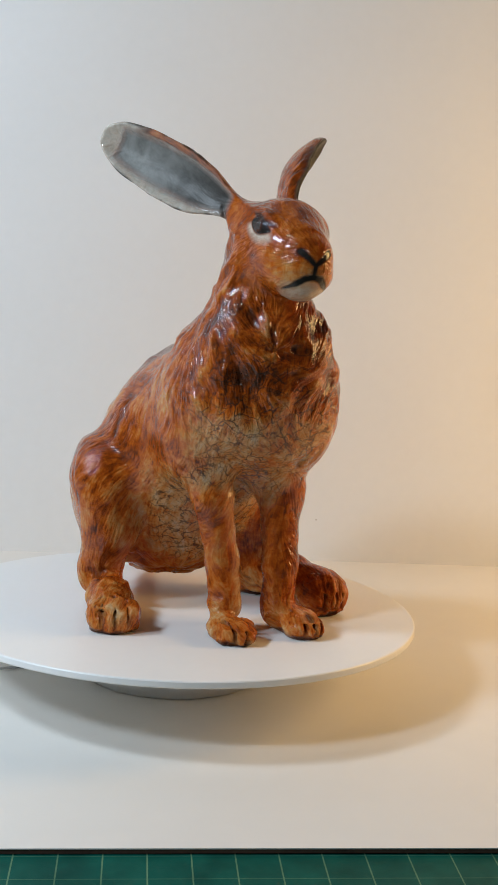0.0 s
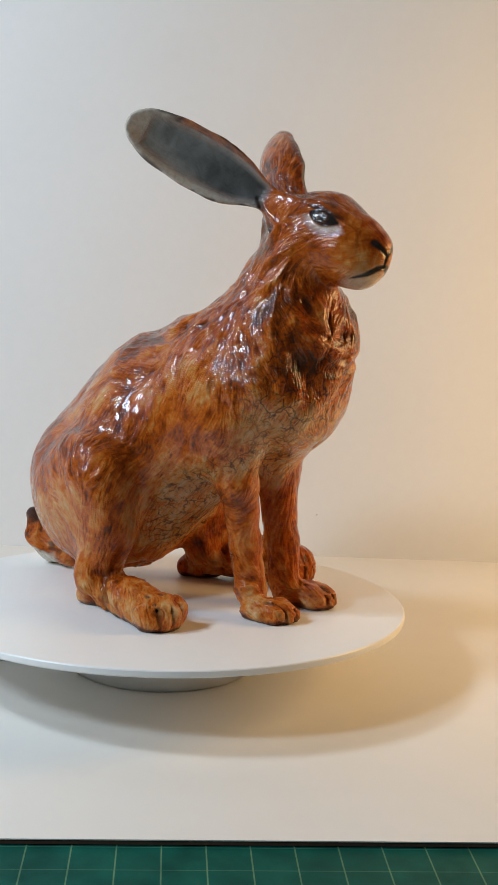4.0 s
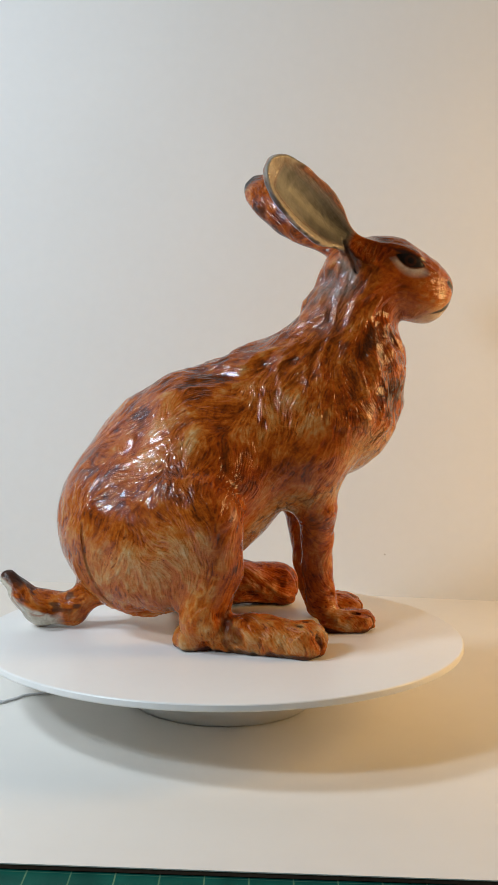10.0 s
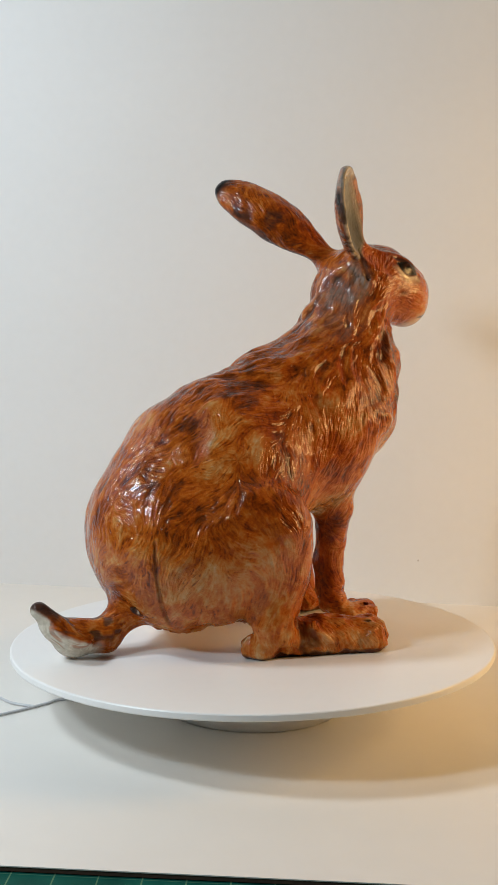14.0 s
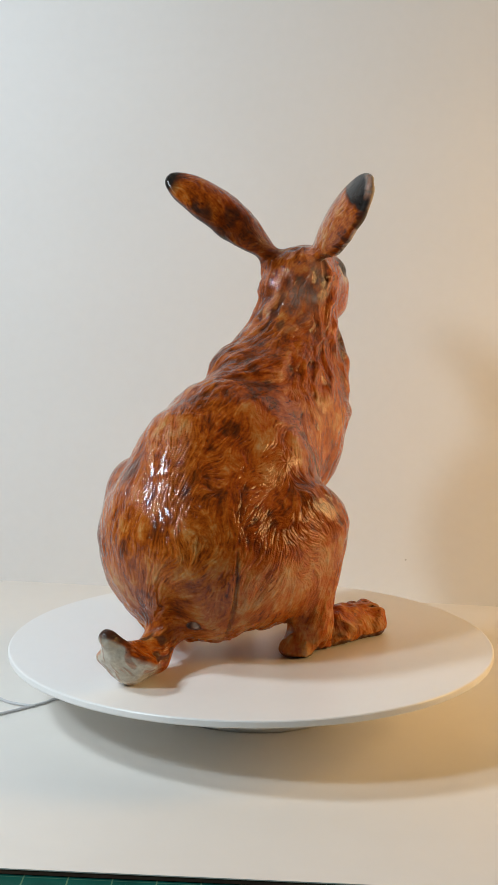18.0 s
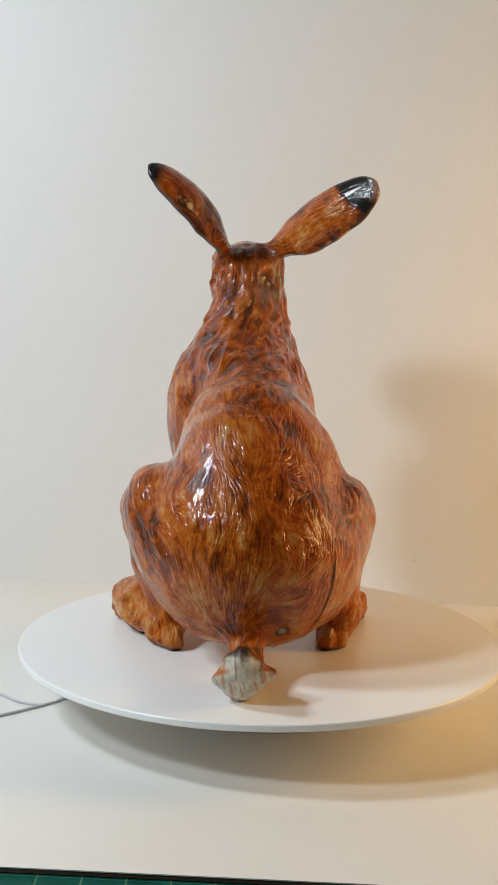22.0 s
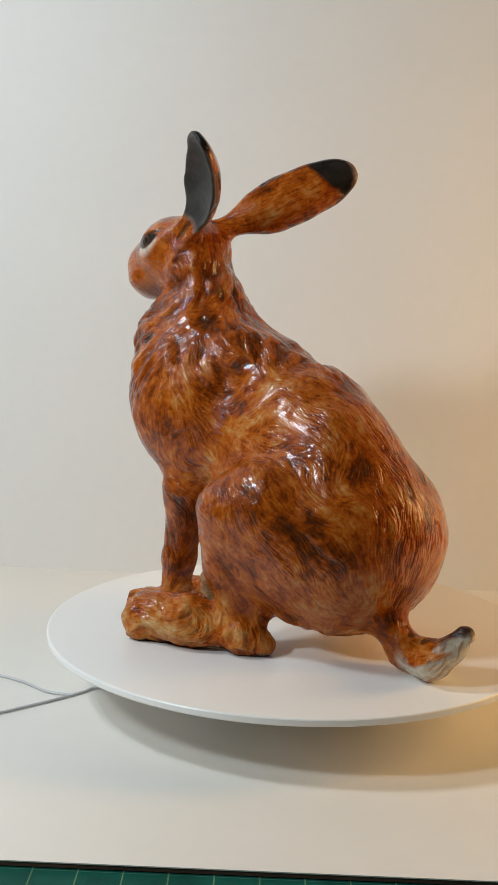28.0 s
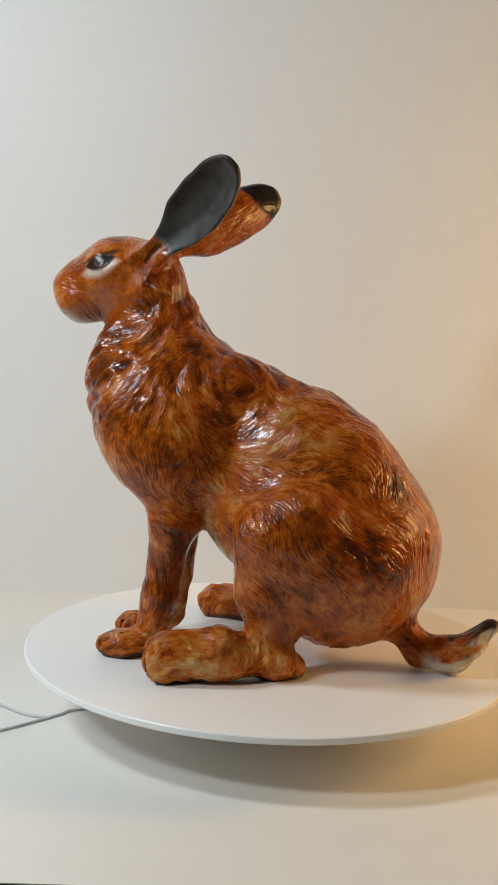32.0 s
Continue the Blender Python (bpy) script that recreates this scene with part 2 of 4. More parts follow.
def lathe(profile, seg=128):
    """A turned solid from (radius, height) pairs."""
    bm = bmesh.new()
    rings = []
    for r, z in profile:
        if r < 1e-6:
            rings.append([bm.verts.new((0, 0, z))])
        else:
            rings.append([bm.verts.new((r * math.cos(a * math.tau / seg), r * math.sin(a * math.tau / seg), z)) for a in range(seg)])
    for lo, hi in zip(rings, rings[1:]):
        for i in range(seg):
            j = (i + 1) % seg
            ring = [lo[i % len(lo)], lo[j % len(lo)], hi[j % len(hi)], hi[i % len(hi)]]
            bm.faces.new(list(dict.fromkeys(ring)))
    bmesh.ops.recalc_face_normals(bm, faces=bm.faces[:])
    return bm


def tube(points, radius, seg=10):
    """A round cord along a smooth line through the points."""
    pts = [Vector(p) for p in points]
    line = []
    for i in range(len(pts) - 1):
        a, b, c, d = pts[max(i - 1, 0)], pts[i], pts[i + 1], pts[min(i + 2, len(pts) - 1)]
        for k in range(8):
            t = k / 8
            line.append(0.5 * ((2 * b) + (c - a) * t + (2 * a - 5 * b + 4 * c - d) * t * t + (3 * b - a - 3 * c + d) * t ** 3))
    line.append(pts[-1])
    bm = bmesh.new()
    rings = []
    for i, p in enumerate(line):
        d = (line[min(i + 1, len(line) - 1)] - line[max(i - 1, 0)]).normalized()
        s = d.cross(Vector((0, 0, 1))).normalized()
        u = s.cross(d)
        rings.append([bm.verts.new(p + radius * (math.cos(k * math.tau / seg) * s + math.sin(k * math.tau / seg) * u)) for k in range(seg)])
    for lo, hi in zip(rings, rings[1:]):
        for k in range(seg):
            bm.faces.new((lo[k], lo[(k + 1) % seg], hi[(k + 1) % seg], hi[k]))
    bm.faces.new(rings[0][::-1])
    bm.faces.new(rings[-1])
    return bm


# ---- the room and the table ----
ROOM_X, ROOM_Y, ROOM_TOP, FLOOR_Z = 1.6, -2.4, 1.65, TABLE_Z - 0.76


def structure(name, bm, mat, label, category, turn=0.0):
    ob = mesh_object(name, bm, mat)
    ob.matrix_world = pose(0, 0, 0, 0, 0, turn)
    return tagged(ob, label, category, kind="structure")


structure("wall_north", box((-2.2, WALL_Y, FLOOR_Z), (2.2, WALL_Y + 0.12, ROOM_TOP)), wall_paint, "plain white painted wall behind the turntable", "wall", WALL_TURN)
structure("wall_south", box((-2.2, ROOM_Y - 0.12, FLOOR_Z), (2.2, ROOM_Y, ROOM_TOP)), room_paint, "plain painted wall at the room's far side", "wall")
structure("wall_east", box((ROOM_X, ROOM_Y, FLOOR_Z), (ROOM_X + 0.12, WALL_Y + 0.3, ROOM_TOP)), room_paint, "plain painted side wall of the room", "wall")
structure("wall_west", box((-ROOM_X - 0.12, ROOM_Y, FLOOR_Z), (-ROOM_X, WALL_Y + 0.3, ROOM_TOP)), room_paint, "plain painted side wall with the window side", "wall")
structure("ceiling", box((-2.2, ROOM_Y - 0.1, ROOM_TOP), (2.2, WALL_Y + 0.4, ROOM_TOP + 0.1)), room_paint, "plain painted ceiling", "ceiling")
structure("floor", box((-2.2, ROOM_Y - 0.1, FLOOR_Z - 0.1), (2.2, WALL_Y + 0.4, FLOOR_Z)), room_floor, "brown wooden room floor", "floor")

BOARD_T = 0.0034
mat_top = TABLE_Z - BOARD_T - 0.0006
table_top = mat_top - 0.003

table = tagged(new("work_table"), "wooden work table under the white board", "table")
table.location = (0, 0, FLOOR_Z)
mesh_object("tabletop", box((-0.8, -0.68, table_top - 0.03 - FLOOR_Z), (0.8, WALL_Y - 0.04, table_top - FLOOR_Z), 0.003), table_wood, parent=table)
for sx in (-0.72, 0.72):
    for sy in (-0.6, WALL_Y - 0.12):
        mesh_object("leg", box((sx - 0.03, sy - 0.03, 0), (sx + 0.03, sy + 0.03, table_top - 0.03 - FLOOR_Z), 0.003), table_wood, parent=table)

mat = mesh_object("cutting_mat", box((-0.45, -0.62, table_top), (0.47, -0.04, mat_top), 0.001), mat_material())
tagged(mat, "dark green cutting mat printed with yellow inch lines", "cutting mat")

board = tagged(new("white_board"), "white laminated board with a dark brown fibre edge", "board")
board.location = (0, 0, TABLE_Z)


def sheet(front, z0, z1):
    """A flat sheet from a front edge back to the turned wall."""
    bm = box((-0.7, front, z0), (0.7, 1.0, z1))
    for v in bm.verts:
        if v.co.y > 0.5:
            v.co.y = WALL_Y / math.cos(radians(WALL_TURN)) + v.co.x * math.tan(radians(WALL_TURN)) + 0.001
    return bm


mesh_object("board_core", sheet(BOARD_FRONT + 0.0004, -BOARD_T, -0.0007), board_edge, parent=board, label="dark brown fibreboard core")
mesh_object("white_face", sheet(BOARD_FRONT, -0.0007, 0), board_white, parent=board)

for sx, sz, r in ((0.3765, 0.0058, 0.0011), (0.1530, -0.0063, 0.0012)):
    bm = lathe([(0, -0.0004), (r, -0.0004), (r * 0.9, 0.0), (0, 0.0003)], 12)
    ob = mesh_object("wall_mark", bm, dark_mark)
    ob.matrix_world = pose(0, 0, 0, 0, 0, WALL_TURN) @ pose(sx, WALL_Y, sz, 90)
    tagged(ob, "small dark scuff on the white wall", "mark", kind="structure")

# ---- turntable ----
turntable = tagged(new("turntable"), "white round motorised display turntable with a low base", "turntable")
turntable.location = (0, 0, TABLE_Z)
up = -TABLE_Z
mesh_object("base", lathe([(0, 0), (BASE_R - 0.002, 0), (BASE_R, 0.0015), (BASE_R + 0.001, 0.010), (BASE_R + 0.004, up - 0.016), (BASE_R + 0.002, up - 0.0145), (0, up - 0.0145)]), base_white, True, turntable, "white drum-shaped motor base")
mesh_object("spindle", lathe([(0, up - 0.0146), (0.018, up - 0.0146), (0.018, up - 0.003), (0, up - 0.003)], 48), base_white, True, turntable)
platter = mesh_object("platter", lathe([(0, -0.0058), (PLATTER_R - 0.0018, -0.0058), (PLATTER_R - 0.0005, -0.0053), (PLATTER_R, -0.0044), (PLATTER_R, -0.0010), (PLATTER_R - 0.0005, -0.0003), (PLATTER_R - 0.0014, 0), (0, 0)], 192), platter_white, False, turntable, "round white platter, slightly tilted")

for pts in (((-0.03, -0.01, 0.0014), (-0.10, -0.006, 0.0014), (-0.152, -0.018, 0.0014), (-0.1640, -0.0300, 0.0014), (-0.1830, -0.0500, 0.0014), (-0.2030, -0.0690, 0.0014), (-0.27, -0.130, 0.0014)),
            ((-0.1700, -0.0385, 0.0014), (-0.1800, -0.0365, 0.0014), (-0.1935, -0.0310, 0.0014), (-0.2145, -0.0120, 0.0014), (-0.2350, 0.0005, 0.0014), (-0.2480, 0.0010, 0.0014), (-0.30, -0.030, 0.0014))):
    ob = mesh_object("power_cable", tube([(x, y, z + TABLE_Z) for x, y, z in pts], 0.0011), cable_white, True)
    tagged(ob, "thin pale grey power cable lying on the board", "cable", "cables of the turntable")

# ---- the ceramic hare ----
STEP = 0.0010
LO, HI = np.array((-0.20, -0.125, -0.006)), np.array((0.20, 0.145, 0.40))
axes = [np.arange(LO[i], HI[i] + STEP, STEP, dtype=np.float32) for i in range(3)]
volume = np.full([len(a) for a in axes], 1.0, dtype=np.float32)


def smooth_min(a, b, k):
    h = np.maximum(k - np.abs(a - b), 0) / k
    return np.minimum(a, b) - h * h * k * 0.25


def cells(lo, hi):
    """The grid's slice round a box, and its points."""
    s = tuple(slice(int(max(0, (lo[i] - LO[i]) // STEP)), int(min(len(axes[i]), (hi[i] - LO[i]) // STEP + 2))) for i in range(3))
    return s, np.stack(np.meshgrid(*(axes[i][s[i]] for i in range(3)), indexing="ij"), -1)


def add(s, d, k):
    volume[s] = smooth_min(volume[s], d.astype(np.float32), k)


def cut(s, d, k):
    volume[s] = -smooth_min(-volume[s], d.astype(np.float32), k)


def cone_distance(p, a, b, ra, rb):
    """Distance to a capsule from a to b whose radius goes from ra to rb."""
    d = b - a
    length = float(np.linalg.norm(d))
    w = p - a
    t = (w @ d) / length
    r = np.sqrt(np.maximum((w * w).sum(-1) - t * t, 0))
    slope = min(max((ra - rb) / length, -0.95), 0.95)
    tt = np.clip(t + r * slope / math.sqrt(1 - slope * slope), 0, length)
    return np.sqrt((t - tt) ** 2 + r * r) - (ra + (rb - ra) * tt / length)


def chain(k, *joints):
    """A limb: tapered capsules through joints of (x, y, z, radius)."""
    j = np.array(joints)
    m = j[:, 3].max() + k + 0.004
    s, p = cells(j[:, :3].min(0) - m, j[:, :3].max(0) + m)
    d = None
    for a, b in zip(j, j[1:]):
        c = cone_distance(p, a[:3], b[:3], a[3], b[3])
        d = c if d is None else smooth_min(d, c, 0.0061)
    add(s, d, k)


def egg_distance(p, c, r, turn):
    w = (p - np.array(c)) @ np.array(Euler(turn).to_matrix())
    r = np.array(r)
    k0 = np.sqrt(((w / r) ** 2).sum(-1))
    return k0 * (k0 - 1) / (np.sqrt(((w / (r * r)) ** 2).sum(-1)) + 1e-9)


def egg(c, r, turn, k, hollow=False):
    m = max(r) + k + 0.004
    s, p = cells(np.array(c) - m, np.array(c) + m)
    (cut if hollow else add)(s, egg_distance(p, c, r, turn), k)


EARS = []


def ear_space(p, base, tip, facing):
    """Along, across and out of the opening of an ear."""
    base = np.array(base)
    d = np.array(tip) - base
    length = float(np.linalg.norm(d))
    d = d / length
    n = np.array((math.cos(facing), math.sin(facing), 0.0))
    n = n - d * (n @ d)
    n /= np.linalg.norm(n)
    w = p - base
    return (w @ d) / length, w @ np.cross(d, n), w @ n, length


def ear(base, tip, facing, width, cup, bend, stalk, k, thick=0.0027):
    EARS.append((base, tip, facing, width, cup, bend))
    s, p = cells(np.minimum(base, tip) - 0.045, np.maximum(base, tip) + 0.045)
    a, x, v, length = ear_space(p, base, tip, facing)
    c = np.clip(a, 0, 1)
    lobe = np.sqrt(np.maximum(1 - np.clip((c - 0.6) / 0.4, -1.5, 1) ** 2, 0))
    grow = 1 / (1 + np.exp(-(c - 0.25) * 15))
    half = stalk * (1 - grow) + width * grow
    half = half * (1 + 0.016 * np.sin(15 * c + 40 * width) + 0.012 * np.sin(29 * c) * np.sign(x))
    half = np.where(c > 0.6, half * (0.06 + 0.94 * lobe), half)
    dv = (v - bend * 4 * c * (1 - c) - cup * x * x * (1 - 0.3 * c)) / np.sqrt(1 + (2 * cup * x) ** 2)
    plate = np.abs(dv) - thick * (1 + 1.8 * np.exp(-c / 0.12))
    edge = np.maximum(np.abs(x) - half, np.maximum(-a - 0.12, a - 1) * length)
    h = np.maximum(0.0037 - np.abs(edge - plate), 0) / 0.0037
    add(s, np.maximum(edge, plate) + h * h * 0.0037 * 0.25, k)


def model_hare():
    egg((-0.0668, 0.0020, 0.0867), (0.0676, 0.0791, 0.0751), (0.0757, -0.3793, 0.0283), 0.0184)  # pelvis
    chain(0.0367, (-0.0543, 0.0118, 0.1574, 0.0411), (-0.0284, 0.0112, 0.1661, 0.0478), (0.0899, 0.0166, 0.1835, 0.0399))  # torso
    egg((0.0442, 0.0271, 0.2215), (0.0449, 0.0376, 0.0183), (0.1900, -0.1646, 0.0765), 0.0367)  # withers
    egg((0.0953, 0.0461, 0.1881), (0.0430, 0.0443, 0.0625), (-0.0269, 0.2571, -0.0589), 0.0306)  # chest
    egg((-0.0065, 0.0038, 0.1246), (0.0553, 0.0691, 0.0562), (-0.3714, -0.0680, -0.1879), 0.0367)  # ribs
    chain(0.0306, (0.0739, 0.0333, 0.1963, 0.0421), (0.0900, 0.0329, 0.2573, 0.0302), (0.0941, 0.0391, 0.2808, 0.0242))  # neck
    egg((0.1177, 0.0330, 0.2245), (0.0215, 0.0398, 0.0319), (-0.0160, 0.0142, -0.0844), 0.0245)  # ruff
    egg((0.1192, 0.0372, 0.2954), (0.0367, 0.0286, 0.0267), (0.0019, 0.2011, 0.1614), 0.0098)  # skull
    egg((0.1085, 0.0186, 0.2761), (0.0202, 0.0161, 0.0271), (-0.0247, -0.0029, -0.0006), 0.0147)  # jowlR
    egg((0.1066, 0.0314, 0.2982), (0.0239, 0.0231, 0.0117), (-0.0062, 0.0753, 0.1009), 0.0122)  # crown
    chain(0.0171, (0.1265, 0.0354, 0.2766, 0.0245), (0.1453, 0.0377, 0.2750, 0.0172), (0.1579, 0.0427, 0.2665, 0.0109))  # jaw
    chain(0.0196, (0.1369, 0.0404, 0.2945, 0.0231), (0.1579, 0.0416, 0.2864, 0.0190), (0.1672, 0.0468, 0.2821, 0.0143))  # muzzle
    egg((0.1559, 0.0445, 0.2713), (0.0187, 0.0204, 0.0123), (0.0012, 0.1037, 0.1692), 0.0086)  # cheeks
    egg((0.1554, 0.0436, 0.2639), (0.0120, 0.0110, 0.0081), (-0.0004, 0.0042, 0.0001), 0.0073)  # chin
    egg((-0.0255, -0.0634, 0.0813), (0.0441, 0.0215, 0.0557), (0.2504, 0.4464, 0.0712), 0.0196)  # thighR
    chain(0.0147, (0.0007, -0.0637, 0.1023, 0.0235), (0.0050, -0.0572, 0.0616, 0.0191), (-0.0046, -0.0632, 0.0252, 0.0163), (-0.0126, -0.0623, 0.0086, 0.0100))  # legHR
    chain(0.0098, (-0.0196, -0.0546, 0.0074, 0.0087), (0.0303, -0.0581, 0.0140, 0.0167), (0.0717, -0.0618, 0.0095, 0.0172))  # footR
    egg((-0.0484, 0.0681, 0.0922), (0.0427, 0.0288, 0.0562), (-0.3150, -0.0778, 0.2063), 0.0196)  # thighL
    chain(0.0147, (-0.0289, 0.0848, 0.1075, 0.0249), (-0.0266, 0.0819, 0.0660, 0.0193), (-0.0306, 0.0689, 0.0267, 0.0170), (-0.0372, 0.0750, 0.0156, 0.0138))  # legHL
    chain(0.0098, (-0.0465, 0.0624, 0.0071, 0.0087), (-0.0018, 0.0980, 0.0213, 0.0194), (0.0299, 0.1151, 0.0175, 0.0189))  # footL
    egg((0.0577, -0.0074, 0.1563), (0.0369, 0.0224, 0.0441), (-0.0528, 0.2367, -0.0271), 0.0269)  # shoulderR
    egg((0.0645, 0.0714, 0.1696), (0.0403, 0.0209, 0.0483), (0.0810, 0.2615, 0.3323), 0.0269)  # shoulderL
    chain(0.0196, (0.0733, 0.0024, 0.1417, 0.0260), (0.0762, 0.0090, 0.1022, 0.0150), (0.0755, 0.0191, 0.0556, 0.0118), (0.0798, 0.0221, 0.0215, 0.0125))  # legFR
    egg((0.1021, 0.0222, 0.0066), (0.0239, 0.0122, 0.0108), (-0.0140, -0.0658, 0.5093), 0.0086)  # pawFR
    chain(0.0196, (0.0623, 0.0535, 0.1380, 0.0257), (0.0574, 0.0670, 0.1050, 0.0177), (0.0651, 0.0686, 0.0500, 0.0132), (0.0724, 0.0664, 0.0141, 0.0123))  # legFL
    egg((0.0883, 0.0812, 0.0078), (0.0215, 0.0163, 0.0124), (-0.0617, -0.0122, 0.3668), 0.0086)  # pawFL
    chain(0.0122, (-0.1022, -0.0042, 0.0360, 0.0132), (-0.1247, -0.0079, 0.0152, 0.0124), (-0.1518, -0.0089, 0.0163, 0.0148), (-0.1649, -0.0129, 0.0254, 0.0067), (-0.1772, -0.0151, 0.0408, 0.0063))  # tail
    egg((-0.1559, -0.0130, 0.0194), (0.0209, 0.0228, 0.0071), (-0.1428, 0.4488, 0.0837), 0.0073)  # tailfan
    ear((0.1104, 0.0186, 0.3085), (0.0436, -0.0819, 0.3662), -0.8139, 0.0222, 24.0, -0.0110, 0.0067, 0.0122, 0.0030)  # earR
    ear((0.0945, 0.0529, 0.3058), (0.0043, 0.0981, 0.3767), 1.8397, 0.0208, 32.54, -0.0197, 0.0084, 0.0122)  # earL


def groove(k, *joints):
    """Cuts a line through joints of (x, y, z, radius)."""
    j = np.array(joints)
    s, p = cells(j[:, :3].min(0) - 0.01, j[:, :3].max(0) + 0.01)
    cut(s, path_distance(p, j), k)


def path_distance(p, joints):
    j = np.array(joints)
    d = None
    for a, b in zip(j, j[1:]):
        c = cone_distance(p, a[:3], b[:3], a[3], b[3])
        d = c if d is None else np.minimum(d, c)
    return d


BROW = np.array((0.1383, 0.0392, 0.3026))     # between the eyes
AHEAD, LEFT = np.array((0.985, 0.170, 0.0)), np.array((-0.170, 0.985, 0.0))


def face(f, l, z, r=0.0):
    """A place on the head: metres ahead, to its left and above the point between the eyes."""
    p = BROW + AHEAD * f + LEFT * l
    return (p[0], p[1], p[2] + z, r)


EYES, EYE_AT = [], (0.0045, -0.0045)
MOUTH = [[(0, -0.0253, 0.0016), (0, -0.0330, 0.0016)]]
for side in (-1, 1):
    MOUTH.append([(0, -0.0253, 0.0016), (side * 0.0045, -0.0212, 0.0021), (side * 0.0092, -0.0170, 0.0027)])
    MOUTH.append([(0, -0.0330, 0.0019), (side * 0.0050, -0.0342, 0.0023), (side * 0.0095, -0.0377, 0.0023), (side * 0.0138, -0.0408, 0.0010)])


def on_head(v):
    """How far ahead of, left of and above the point between the eyes."""
    w = v - BROW
    return w @ AHEAD, w @ LEFT, w[:, 2]


def face_lines(v):
    """Distance to the lines of nose and mouth, drawn on the front of the face."""
    f, l, z = on_head(v)
    p = np.stack([l, z, 0 * z], 1)
    d = np.full(len(v), 1.0)
    for line in MOUTH:
        d = np.minimum(d, path_distance(p, [(a, h, 0, r) for a, h, r in line]))
    return np.where(f > 0.018, d, 1.0)


def almond(v, wide, high, drop):
    """Distance to an eye-shaped patch on both sides of the head."""
    f, l, z = on_head(v)
    f, z = f - np.where(l > 0, EYE_AT[1], EYE_AT[0]), z + drop
    along, off = 0.93 * f - 0.36 * z, 0.36 * f + 0.93 * z
    d = (np.abs(off) - high * (1 - (along / wide) ** 2)) * 0.75
    return np.where((np.abs(l) > 0.008) & (np.abs(along) < wide * 1.3), d, 1.0)


TOES, PADS = [], []
for at, turn, spread, high in (((0.112, 0.0265, 0.0), 0.39, 0.0070, 0.018), ((0.0995, 0.084, 0.0), 0.35, 0.0070, 0.018), ((0.080, -0.0615, 0.0), -0.03, 0.0090, 0.027), ((0.0395, 0.118, 0.0), 0.41, 0.0082, 0.033)):
    f, l = np.array((math.cos(turn), math.sin(turn), 0)), np.array((-math.sin(turn), math.cos(turn), 0))
    for k in (-1.5, -0.5, 0.5, 1.5):
        PADS.append((np.array(at) + l * k * spread - f * (0.001 + 0.0035 * (abs(k) - 0.5)) + (0, 0, high * 0.40), (0.0105, spread * 0.66, high * 0.44), (0, 0.25, turn)))
    for k in (-1, 0, 1):
        o = np.array(at) + l * k * spread - f * 0.003 * abs(k)
        TOES.append([(*(o + f * 0.0115), 0.0017), (*(o + f * 0.0095 + (0, 0, 0.55 * high)), 0.0016), (*(o - f * (0.006 + 0.004 * abs(k - 0.4)) + (0, 0, high)), 0.0005)])
SLITS = ([(0.0945, 0.0004, 0.3160, 0.0012), (0.1000, 0.0020, 0.3040, 0.0018), (0.1051, 0.0043, 0.2930, 0.0010)], [(0.0836, 0.0552, 0.3170, 0.0015), (0.0875, 0.0575, 0.3115, 0.0018), (0.0918, 0.0600, 0.3050, 0.0010)])
SEAM = [(-0.0985, -0.066, 0.096, 0.0007), (-0.0965, -0.0640, 0.074, 0.0012), (-0.0900, -0.0540, 0.048, 0.0013), (-0.080, -0.0400, 0.029, 0.0013)]
HOLE = np.array((-0.1050, -0.0312, 0.0365))

model_hare()
egg((-0.163, -0.0125, 0.029), (0.018, 0.0145, 0.0055), (0, 0.785, 0), 0.006)  # fan of the tail
for side in (-1, 1):
    # out from the middle of the head to its skin, then a little back in
    reach = 0.012
    while reach < 0.04:
        i = tuple(int(round(q)) for q in (np.array(face(0.0, side * reach, 0.0)[:3]) - LO) / STEP)
        if volume[i] > 0:
            break
        reach += 0.0005
    EYES.append(face(EYE_AT[side > 0], side * (reach - 0.0092), 0.0)[:3])
for c in EYES:
    egg((c[0], c[1], c[2] + 0.0004), (0.0122, 0.0094, 0.0090), (0, 0.3, 0.17), 0.005)
    egg(c, (0.0100, 0.0102, 0.0060), (0, 0.32, 0.17), 0.0008)
for c, r, turn in PADS:
    egg(c, r, turn, 0.0045)
for j in TOES:
    groove(0.002, *j)


def on_skin(p, out):
    """The first place on the skin, coming in from outside along a direction."""
    p = np.array(p) + out * 0.03
    while volume[tuple(int(round(q)) for q in (p - LO) / STEP)] > 0.0005:
        p = p - out * 0.0004
    return p


for i, (x, y, z, r) in enumerate(SEAM):
    out = np.array((x + 0.05, y, 0.5 * (z - 0.08)))
    SEAM[i] = (*on_skin((x, y, z), out / np.linalg.norm(out)), r)
groove(0.001, *SEAM)
for j in SLITS:
    groove(0.002, *j)
out = np.array((-0.98, -0.16, 0.10))
HOLE = on_skin(HOLE, out)
egg(HOLE, (0.0030, 0.0046, 0.0046), (0, 0, 0), 0.0008, True)
volume = np.maximum(volume, -axes[2][None, None, :] + 0.0002)


